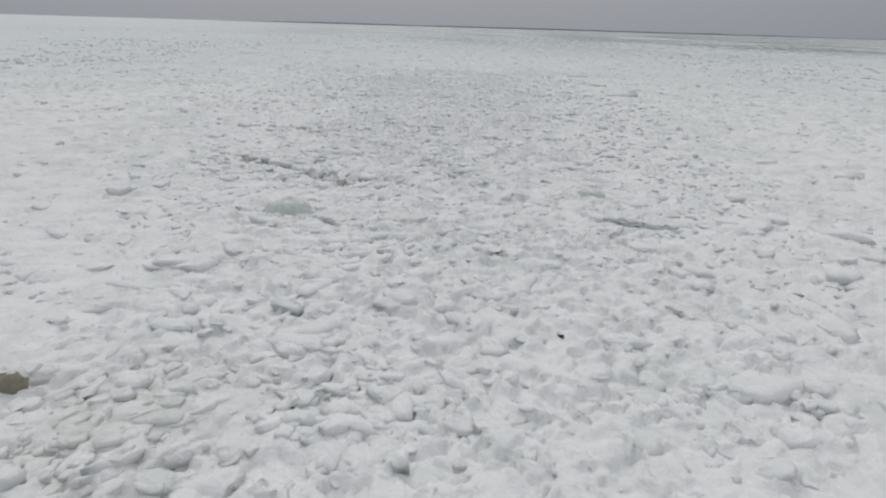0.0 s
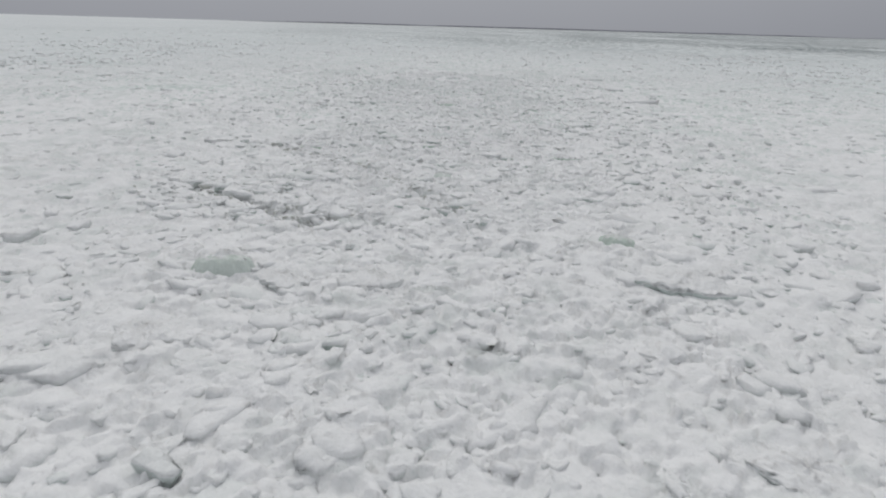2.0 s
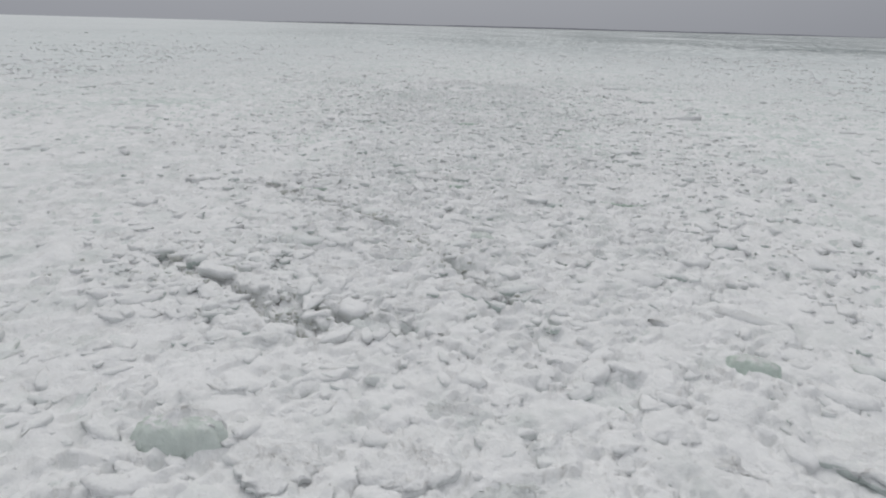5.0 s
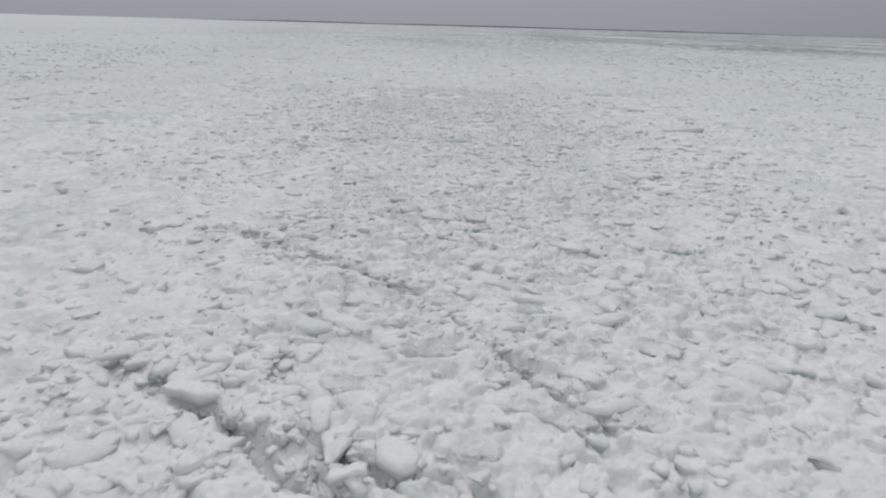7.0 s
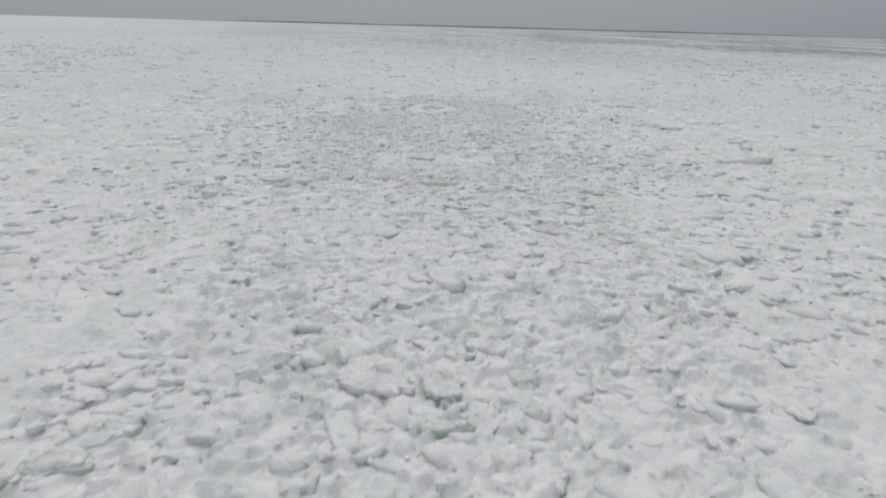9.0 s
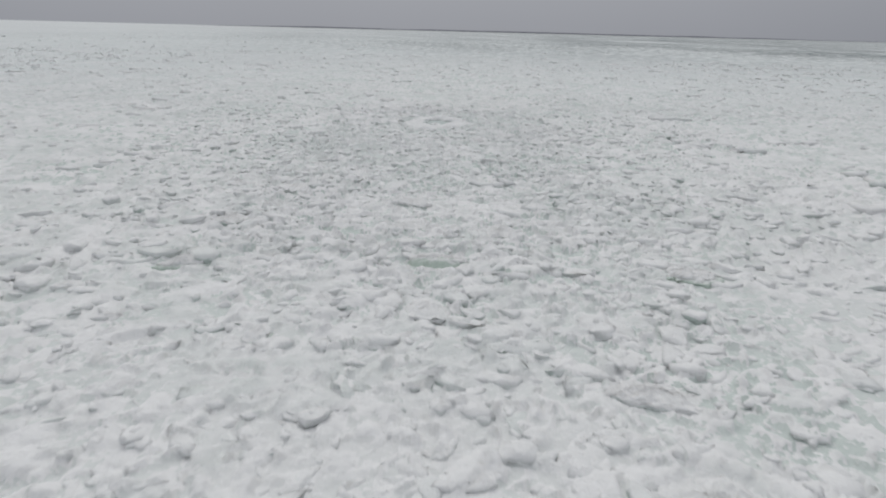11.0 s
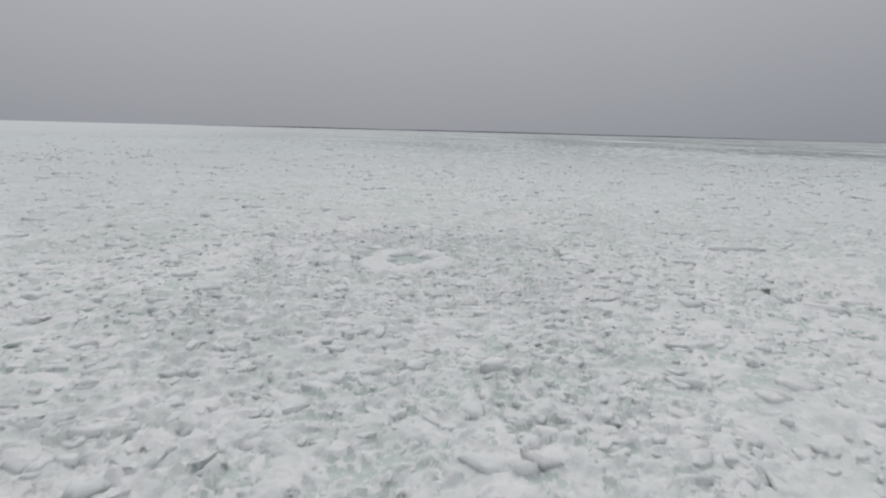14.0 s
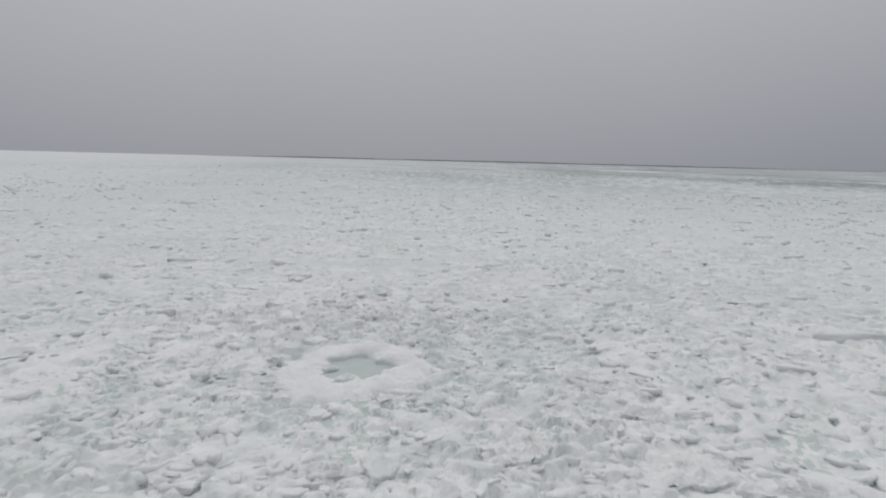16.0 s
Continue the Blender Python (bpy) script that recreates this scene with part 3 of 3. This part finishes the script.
def under_ice():
    """The level ice beneath the broken cover."""
    v = np.array([[-4600, -4100, -0.3], [4600, -4100, -0.3], [4600, 4800, -0.3], [-4600, 4800, -0.3]], float)
    tagged(new("ground_under_ice", mesh_of("under_ice", v, np.array([[0, 1, 2], [0, 2, 3]]), [MAT_SLUSH])), "level grey-green ice beneath the broken cover", "ice field", kind="structure")


under_ice()
ice_field()


def far_edge():
    """A low dark rim of ice along the horizon."""
    xs = np.linspace(-3400, 3400, 400)
    hi = -1 + 9.0 * (0.6 + 0.4 * value_noise(xs * 0.006, xs * 0 + 2)) * np.clip((xs + 1300) / 700, 0.0, 1) * np.clip((2400 - xs) / 900, 0.45, 1)
    v = np.concatenate([np.stack([xs, xs * 0 + 3300, xs * 0 - 1], 1), np.stack([xs, xs * 0 + 3312, hi], 1), np.stack([xs, xs * 0 + 3340, xs * 0 - 1], 1)])
    k, n = np.arange(399), 400
    tris = [np.stack([k + o, k + 1 + o, k + 1 + n + o], 1) for o in (0, n)] + [np.stack([k + o, k + 1 + n + o, k + n + o], 1) for o in (0, n)]
    me = mesh_of("far_edge", v, np.concatenate(tris), [MAT_SHORE])
    tagged(new("backdrop_far_edge", me), "thin dark rim of distant ice along the horizon", "horizon", kind="structure")


far_edge()


# ---------------------------------------------------------------- brash
def slabs(n, sides, long, wide, thick, tilt, dome, rings):
    """n irregular rounded slabs about the origin: verts (n, v, 3) and the triangles of one."""
    ang = np.linspace(0, 2 * np.pi, sides, endpoint=False)[None] + rng.normal(0, 1.4 / sides, (n, sides))
    rad = 1 + rng.normal(0, 0.16 if sides < 9 else 0.06, (n, sides))
    for k, much in ((2, 0.08), (3, 0.12), (4, 0.09), (5, 0.06)) if sides > 8 else ():
        rad = rad + much * np.sin(k * ang + rng.uniform(0, 6.28, (n, 1)))
    ox, oy = np.cos(ang) * rad * long[:, None] / 2, np.sin(ang) * rad * wide[:, None] / 2
    layers = []
    for scale, up, lift in rings:
        j = 1 + rng.normal(0, 0.05, (n, sides))
        z = up * thick[:, None] + lift * dome[:, None] + rng.normal(0, 0.10, (n, sides)) * thick[:, None] * (scale > 0.3)
        layers.append(np.stack([ox * scale * j, oy * scale * j, z], -1))
    v = np.concatenate(layers + [np.stack([np.zeros(n), np.zeros(n), dome], -1)[:, None]], 1)
    k = np.arange(sides)
    nxt = (k + 1) % sides
    tris = []
    for r in range(len(rings) - 1):
        lo, hi = r * sides, (r + 1) * sides
        tris += [np.stack([lo + k, lo + nxt, hi + nxt], 1), np.stack([lo + k, hi + nxt, hi + k], 1)]
    top = (len(rings) - 1) * sides
    tris.append(np.stack([top + k, top + nxt, np.full(sides, len(rings) * sides)], 1))
    tris.append(np.stack([np.zeros(sides - 2, int), k[2:], k[1:-1]], 1))
    # most lie along the drift of the ice, their near edge tipped up
    yaw, lean, about = rng.normal(-0.5, 1.2, n), np.radians(tilt), rng.normal(0.5 * np.pi, 1.1, n)
    c, s = np.cos(yaw)[:, None], np.sin(yaw)[:, None]
    x, y, z = v[..., 0] * c - v[..., 1] * s, v[..., 0] * s + v[..., 1] * c, v[..., 2]
    ca, sa = np.cos(about)[:, None], np.sin(about)[:, None]
    p, q = x * ca + y * sa, -x * sa + y * ca
    cl, sl = np.cos(lean)[:, None], np.sin(lean)[:, None]
    p, z = p * cl + z * sl, -p * sl + z * cl
    return np.stack([p * ca - q * sa, p * sa + q * ca, z], -1), np.concatenate(tris)


MID = ((0.95, -1.0, 0), (1.02, -0.12, 0), (0.86, 0.0, 0.5))
SLAB = ((0.95, -1.0, 0), (1.0, -0.2, 0), (0.95, 0.0, 0.3))
LOW = ((0.95, -1.0, 0), (1.0, -0.1, 0))
SHINGLE = ((0.84, -1.0, 0), (1.0, -0.25, 0), (0.96, 0.0, 0.1), (0.62, 0.05, 0.75))


def scatter(count, x0, x1, y0, y1, keep):
    x, y = rng.uniform(x0, x1, count), rng.uniform(y0, y1, count)
    ok = keep(x, y)
    return x[ok], y[ok]


CLEAR = []          # places taken by single blocks: x, y, radius


def brash(name, label, x, y, size, sides, rings, lean=14.0, sink=0.1, wild=25.0, mat=None, low=0.035, smooth=True, long_to=1.7, rough=0.02):
    ok = np.ones(len(x), bool)
    for cx, cy, cr in CLEAR:
        ok &= np.hypot(x - cx, y - cy) > cr
    x, y, size = x[ok], y[ok], size[ok]
    n = len(x)
    long, wide = size * rng.uniform(1.0, long_to, n), size * rng.uniform(0.65, 1.0, n)
    thick = np.minimum(size * rng.uniform(0.25, 0.55, n), 0.05 + 0.25 * size)
    tilt = np.abs(rng.normal(0, lean, n)) + wild * (rng.random(n) < 0.10)
    tilt = np.minimum(tilt, np.minimum(30, 4.5 / size))
    v, t = slabs(n, sides, long, wide, thick, tilt, size * rng.uniform(0.02, 0.07, n), rings)
    up = relief(x, y) + thick * rng.uniform(sink - 0.3, sink + 0.35, n) - low
    v[..., 2] += rough * (value_noise(v[..., 0] * 9 + x[:, None], v[..., 1] * 9 + y[:, None]) - 0.5)
    v = v + np.stack([x, y, up], -1)[:, None]
    tris = (t[None] + (np.arange(n) * v.shape[1])[:, None, None]).reshape(-1, 3)
    me = mesh_of(name, v.reshape(-1, 3), tris, [mat or MAT_BRASH], smooth)
    return tagged(new(name, me), label, "brash ice", kind="stuff")


def sizes(n, mid, spread):
    return mid * np.exp(rng.normal(0, spread, n))


# ---------------------------------------------------------------- floes and blocks
def disc(sides, w, d, rings, seed, wobble=0.2, ragged=0.07, corner=0.6):
    """A closed, rounded, irregular slab from rings of (scale, height): verts and triangles."""
    r = np.random.default_rng(seed)
    a = np.linspace(0, 2 * np.pi, sides, endpoint=False)
    c, s = np.cos(a), np.sin(a)
    boxy = 1 / (np.abs(c) ** 4 + np.abs(s) ** 4) ** 0.25
    rad = (1 - corner) + corner * boxy
    for k, much in ((1, 0.35), (2, 0.5), (3, 0.45), (5, 0.18), (8, 0.12)):
        rad = rad * (1 + wobble * much * np.sin(k * a + r.uniform(0, 6.28)))
    rad = rad * (1 + r.normal(0, ragged, sides))
    v, tris = [], []
    for scale, z in rings:
        j = 1 + r.normal(0, ragged * 0.5, sides)
        v.append(np.stack([c * rad * j * scale * w / 2, s * rad * j * scale * d / 2, z + r.normal(0, 0.012, sides)], 1))
    v.append(np.array([[0, 0, rings[-1][1]]]))
    k = np.arange(sides)
    n = (k + 1) % sides
    for q in range(len(rings) - 1):
        lo, hi = q * sides, (q + 1) * sides
        tris += [np.stack([lo + k, lo + n, hi + n], 1), np.stack([lo + k, hi + n, hi + k], 1)]
    tris.append(np.stack([(len(rings) - 1) * sides + k, (len(rings) - 1) * sides + n, np.full(sides, len(rings) * sides)], 1))
    return np.concatenate(v), np.concatenate(tris)


LOOKS = {
    # kind: name, label, category, slab material, snow share, tilt towards the viewer, group
    "plate": ("ice_floe", "flat ice floe under a smooth white snow cover", "ice floe", 0, 0.97, 5, "snowy ice floes"),
    "longfloe": ("ice_floe", "long tilted ice floe, snow on top, dark undercut edge", "ice floe", 0, 0.95, 6, "snowy ice floes"),
    "greenblock": ("ice_floe", "thick tilted ice floe with a bare green broken face", "ice floe", 1, 0.86, 14, "green ice floes"),
    "greenslab": ("ice_floe", "pale green ice floe partly bare of snow", "ice floe", 1, 0.8, 4, "green ice floes"),
    "greenlump": ("ice_block", "rounded block of bare greenish ice", "ice block", 1, 0.0, 10, "green ice floes"),
    "block": ("ice_block", "broken ice block with a rounded snow cap", "ice block", 0, 0.95, 8, "snow-capped ice blocks"),
}


def floe(kind, x, y, w, d, h, turn, seed):
    name, label, category, bare, share, tilt, group = LOOKS[kind]
    r = np.random.default_rng(seed)
    sides = 54 if w > 0.6 else 26
    top = h * (0.75 if kind == "greenlump" else 0.6 if kind == "greenblock" else 0.45 if bare else 0.26 if kind == "plate" else 0.34)
    wedge = kind in ("greenblock", "greenlump")
    if kind == "longfloe":
        w, d = w * 0.86, d * 0.9
    shape = ((1.16, -0.16), (1.12, 0.0), (1.04, top * 0.5), (0.92, top * 0.85), (0.75, top), (0.4, top + 0.03)) if wedge else ((0.86, -0.16), (0.96, -0.02), (1.03, top * 0.45), (1.0, top * 0.9), (0.93, top), (0.5, top + 0.01))
    v, t = disc(sides, w, d, shape, seed, 0.12 if wedge else 0.26, 0.05, 0.15 if wedge else 0.45)
    body = mesh_of("ice", v, t, [MAT_GREEN if bare else MAT_BLOCK if kind == "block" else MAT_FLOE])
    thing = new(name)
    tagged(thing, label, category, group)
    part("ice", body, thing, "bare green ice" if bare else "grey-white broken ice")
    dome = min(0.05, 0.08 * min(w, d)) + 0.01
    if share > 0.3:
        v, t = disc(sides, w * share, d * share, ((0.98, top - 0.05), (1.05, top + 0.004), *((q, top + dome * (1 - q * q) + 0.01) for q in np.linspace(0.97, 0.1, 12 if w > 0.6 else 7))), seed, 0.26, 0.05, 0.45)
        # snow drifts down over part of the edge and leaves the rest bare
        a = np.linspace(0, 2 * np.pi, sides, endpoint=False)
        drift = 0.3 + 0.4 * np.sin(2 * a + r.uniform(0, 6.28)) + 0.3 * np.sin(5 * a + r.uniform(0, 6.28)) + 0.7 * np.sin(a + radians(turn))
        if bare:
            drift = 1.6 * np.sin(a) + 0.3 * np.sin(5 * a)
        drift = np.clip(drift, 0, 1)
        for ring, (z0, z1, grow) in enumerate(((top - 0.05, -0.12, 0.22), (top + 0.004, top * 0.35, 0.1))):
            at = slice(ring * sides, (ring + 1) * sides)
            v[at, :2] *= (1 + grow * drift)[:, None]
            v[at, 2] += drift * (z1 - z0)
        if wedge:
            v[:, 1] += 0.14 * d
        v[:, :2] *= (1 + 0.16 * (value_noise(v[:, 0] * 12 + seed, v[:, 1] * 12 + 7) - 0.5))[:, None]
        v[:, 2] += (0.06 if kind == "plate" else 0.10) * (value_noise(v[:, 0] * 5 + seed, v[:, 1] * 5) - 0.5) + (0.035 if kind == "plate" else 0.065) * (value_noise(v[:, 0] * 12 + seed, v[:, 1] * 12) - 0.5)
        part("snow_cap", mesh_of("snow_cap", v, t, [MAT_CAP]), thing, "soft white snow cap")
    thing.matrix_world = pose(x, y, -0.085 if kind == "block" else -0.07 if kind == "longfloe" else -0.04, -tilt * r.uniform(0.7, 1.3), r.uniform(-5, 5), turn)
    CLEAR.append((x, y, 0.36 * (w + d) / 1.4))
    return thing


def ring_floe(x, y, w, d, h):
    """A floe with a raised snowy rim round a frozen pool."""
    thing = tagged(new("ring_floe"), "ice floe with white snow rim round a frozen pool", "ice floe")
    n, m = 84, 9
    a = np.linspace(0, 2 * np.pi, n, endpoint=False)
    wob = 1 + 0.02 * np.sin(17 * a) + 0.02 * np.sin(23 * a + 1) + 0.07 * np.sin(2 * a + 0.6) + 0.06 * np.sin(3 * a + 2.0) + 0.04 * np.sin(5 * a + 1) + 0.03 * np.sin(8 * a)
    band = 0.26 * (1 + 0.25 * np.sin(a * 2 + 1) + 0.2 * np.sin(a * 5 + 4))
    prof = [(-1.3, -0.9), (-1.12, -0.1), (-0.85, 0.5), (-0.4, 0.85), (0.0, 1.0), (0.45, 0.95), (0.85, 0.8), (1.0, 0.45), (1.05, -0.3)]
    v = []
    for off, up in prof:
        rr = 0.76 * wob - off * band
        lump = 0.75 + 0.5 * value_noise(np.cos(a) * 3 + 9 + off, np.sin(a) * 3 + 9)
        px, py = np.cos(a) * rr * w / 2, np.sin(a) * rr * d / 2 * (1 - 0.3 * min(1, max(0, (off + 0.4) / 1.4)))
        lump = lump * (1.15 + 0.55 * np.sin(a))
        v.append(np.stack([px, py, up * h * lump + 0.07 * (value_noise(px * 6 + 20, py * 6 + 20) - 0.5) + 0.04 * (value_noise(px * 13 + 20, py * 13 + 20) - 0.5)], 1))
    k = np.arange(n)
    q = (k + 1) % n
    tris = []
    for i in range(m - 1):
        tris += [np.stack([i * n + k, i * n + q, (i + 1) * n + q], 1), np.stack([i * n + k, (i + 1) * n + q, (i + 1) * n + k], 1)]
    part("snow_rim", mesh_of("snow_rim", np.concatenate(v), np.concatenate(tris), [MAT_CAP]), thing, "lumpy white snow rim")
    v, t = disc(40, w * 0.72, d * 0.6, ((1.0, 0.0), (0.98, 0.03), (0.6, 0.035)), 5, 0.05, 0.01, 0.1)
    part("pool", mesh_of("pool", v, t, [MAT_POOL]), thing, "frozen pale green meltwater")
    for px, py, s in ((-0.1, -0.55, 0.34), (-0.45, -0.1, 0.26)):
        v, t = disc(14, s, s * 0.8, ((1.1, 0.0), (1.0, 0.03), (0.7, 0.06), (0.3, 0.08)), 8, 0.2, 0.08)
        part("snow_lump", mesh_of("snow_lump", v + (px, py, 0.03), t, [MAT_CAP]), thing)
    thing.matrix_world = pose(x, y, -0.02, 0, 0, 0)
    CLEAR.append((x, y, 0.47 * w))


for number, (kind, *rest) in enumerate(SPOTS):
    if kind == "ring":
        ring_floe(rest[0], rest[1] + 0.25, rest[2] * 1.12, rest[3] * 1.1, 0.10)
    elif kind != "pool":
        floe(kind, *rest, 100 + number)


def loose_blocks():
    """Single blocks strewn along the flight, of eight shapes."""
    r = np.random.default_rng(31)
    firsts = []
    for k in range(8):
        w, d, h = r.uniform(0.24, 0.5), r.uniform(0.18, 0.36), r.uniform(0.08, 0.14)
        firsts.append(floe("block", 0, 0, w, d, h, 0, 500 + k))
        CLEAR.pop()
    made = 0
    while made < 150:
        x, y = r.uniform(-6, 6), r.uniform(4, 52)
        if nearest_view(x, y) > 12 or crack(np.array([x]), np.array([y]))[0] > 0.02 or any(math.hypot(x - cx, y - cy) < cr + 0.3 for cx, cy, cr in CLEAR):
            continue
        low = min(float(relief(np.array([x]), np.array([y]))[0]), 0.03)
        m = pose(x, y, low + r.uniform(-0.15, -0.1), r.uniform(-18, 6), r.uniform(-16, 16), r.uniform(0, 360))
        if made < 8:
            firsts[made].matrix_world = m
        else:
            copy_thing(firsts[made % 8], m)
        CLEAR.append((x, y, 0.2))
        made += 1


loose_blocks()


def dirty_lump(x, y):
    thing = tagged(new("dirty_ice_lump"), "small lump of ice stained brown with sediment", "ice lump")
    v, t = disc(14, 0.24, 0.2, ((0.9, -0.08), (1.05, 0.02), (0.95, 0.1), (0.5, 0.15)), 3, 0.2, 0.1)
    part("lump", mesh_of("lump", v, t, [MAT_DIRT]), thing)
    v, t = disc(10, 0.12, 0.1, ((1.0, 0.1), (0.9, 0.16), (0.4, 0.18)), 4, 0.2, 0.1)
    part("snow_cap", mesh_of("snow_cap", v * (1.6, 1.6, 1) + (0.03, 0.04, -0.01), t, [MAT_CAP]), thing)
    thing.matrix_world = pose(x, y, float(relief(np.array([x]), np.array([y]))[0]), 0, 0, 20)


def twig(x, y):
    """A short scrap of dark wood on the snow."""
    v, t = disc(8, 0.085, 0.03, ((0.9, -0.01), (1.0, 0.012), (0.6, 0.03)), 6, 0.2, 0.12)
    ob = tagged(new("driftwood_scrap", mesh_of("driftwood_scrap", v, t, [MAT_TWIG])), "small dark scrap of driftwood lying on snow", "driftwood")
    ob.matrix_world = pose(x, y, float(relief(np.array([x]), np.array([y]))[0]) + 0.02, 8, 0, -40)


dirty_lump(-4.20, 5.14)
twig(1.43, 6.46)


# crushed ice close to the flight, coarser farther out
def finer(y):
    """The ice is crushed smaller towards the end of the flight."""
    return np.interp(y, [14, 26], [1.0, 0.85])


x, y = scatter(15500, -10, 10, 3, 52, lambda x, y: (nearest_view(x, y) + 4 * rng.random(len(x)) < 12.5) & (crack(x, y) < 0.22) & (heaved(x, y) < 0.4))
brash("brash_ice", "broken snow-covered ice plates lying over each other, frozen together", x, y, np.minimum(sizes(len(x), 0.17, 0.5) * finer(y), 0.6), 9, SHINGLE, 8.0, -0.05, 14.0, low=0.014, long_to=2.0, rough=0.045)
x, y = scatter(6500, -10, 10, 15, 54, lambda x, y: (nearest_view(x, y) + 8 * rng.random(len(x)) < 19) & (y > 15 + 12 * rng.random(len(x))))
brash("brash_ice_chips", "jumbled chips of crushed ice in pale green slush", x, y, np.minimum(sizes(len(x), 0.17, 0.42), 0.42), 6, SLAB, 13.0, 0.0, 12.0, MAT_CRUSHED, 0.03, long_to=2.4, rough=0.05)
x, y = scatter(2500, -6, 6, 3, 25, lambda x, y: (nearest_view(x, y) < 12.5) & (y < 25 - 8 * rng.random(len(x))))
brash("brash_ice_crumbs", "small white crumbs of broken ice between larger lumps", x, y, sizes(len(x), 0.07, 0.38), 7, LOW, 22.0, 0.4, 25.0, MAT_CRUSHED, 0.03)
x, y = scatter(14000, -7, 5, 3, 25, lambda x, y: (heaved(x, y) > 0.32) & (crack(x, y) < 0.3))
brash("heaved_ice", "heaved broken ice plates with dark gaps between them", x, y, np.minimum(sizes(len(x), 0.2, 0.4), 0.45), 9, SHINGLE, 9.0, 0.08, 14.0, low=0.03, long_to=1.8, rough=0.05)
x, y, line = [], [], [q for q, w in CRACKS]
for way in line:
    for (ax, ay), (bx, by) in zip(way, way[1:]):
        m = int(90 * math.hypot(bx - ax, by - ay))
        f = rng.random(m)
        x.append(ax + f * (bx - ax) + rng.normal(0, 0.16, m)), y.append(ay + f * (by - ay) + rng.normal(0, 0.16, m))
for cx, cy, r in ROUGH[:3]:
    x.append(cx + rng.normal(0, r * 0.55, 250)), y.append(cy + rng.normal(0, r * 0.45, 250))
x, y = np.concatenate(x), np.concatenate(y)
brash("crack_rubble", "grey broken ice bits along cracks and heaved stretches", x, y, sizes(len(x), 0.095, 0.4), 7, MID, 24.0, 0.4, 25.0, MAT_GRIT, 0.04)
x, y = scatter(52000, -62, 62, 3, 118, lambda x, y: (nearest_view(x, y) >= 11) & (rng.random(len(x)) < np.clip(1.15 - (nearest_view(x, y) - 11) / 75, 0, 1)) & (np.abs(x) < 0.85 * (y + 3)))
brash("brash_ice_field", "wide field of broken snow-covered ice lumps", x, y, sizes(len(x), 0.22, 0.45), 6, LOW, 6.0, -0.05, 6.0, MAT_CRUSHED, 0.02, long_to=2.4)
x, y = scatter(4000, -110, 110, 100, 270, lambda x, y: np.abs(x) < 0.85 * (y + 3))
brash("brash_ice_distance", "distant broken ice lumps in slush", x, y, sizes(len(x), 0.4, 0.4), 6, LOW, 6.0, 0.0, 0.0, MAT_CRUSHED, 0.03, long_to=2.2)
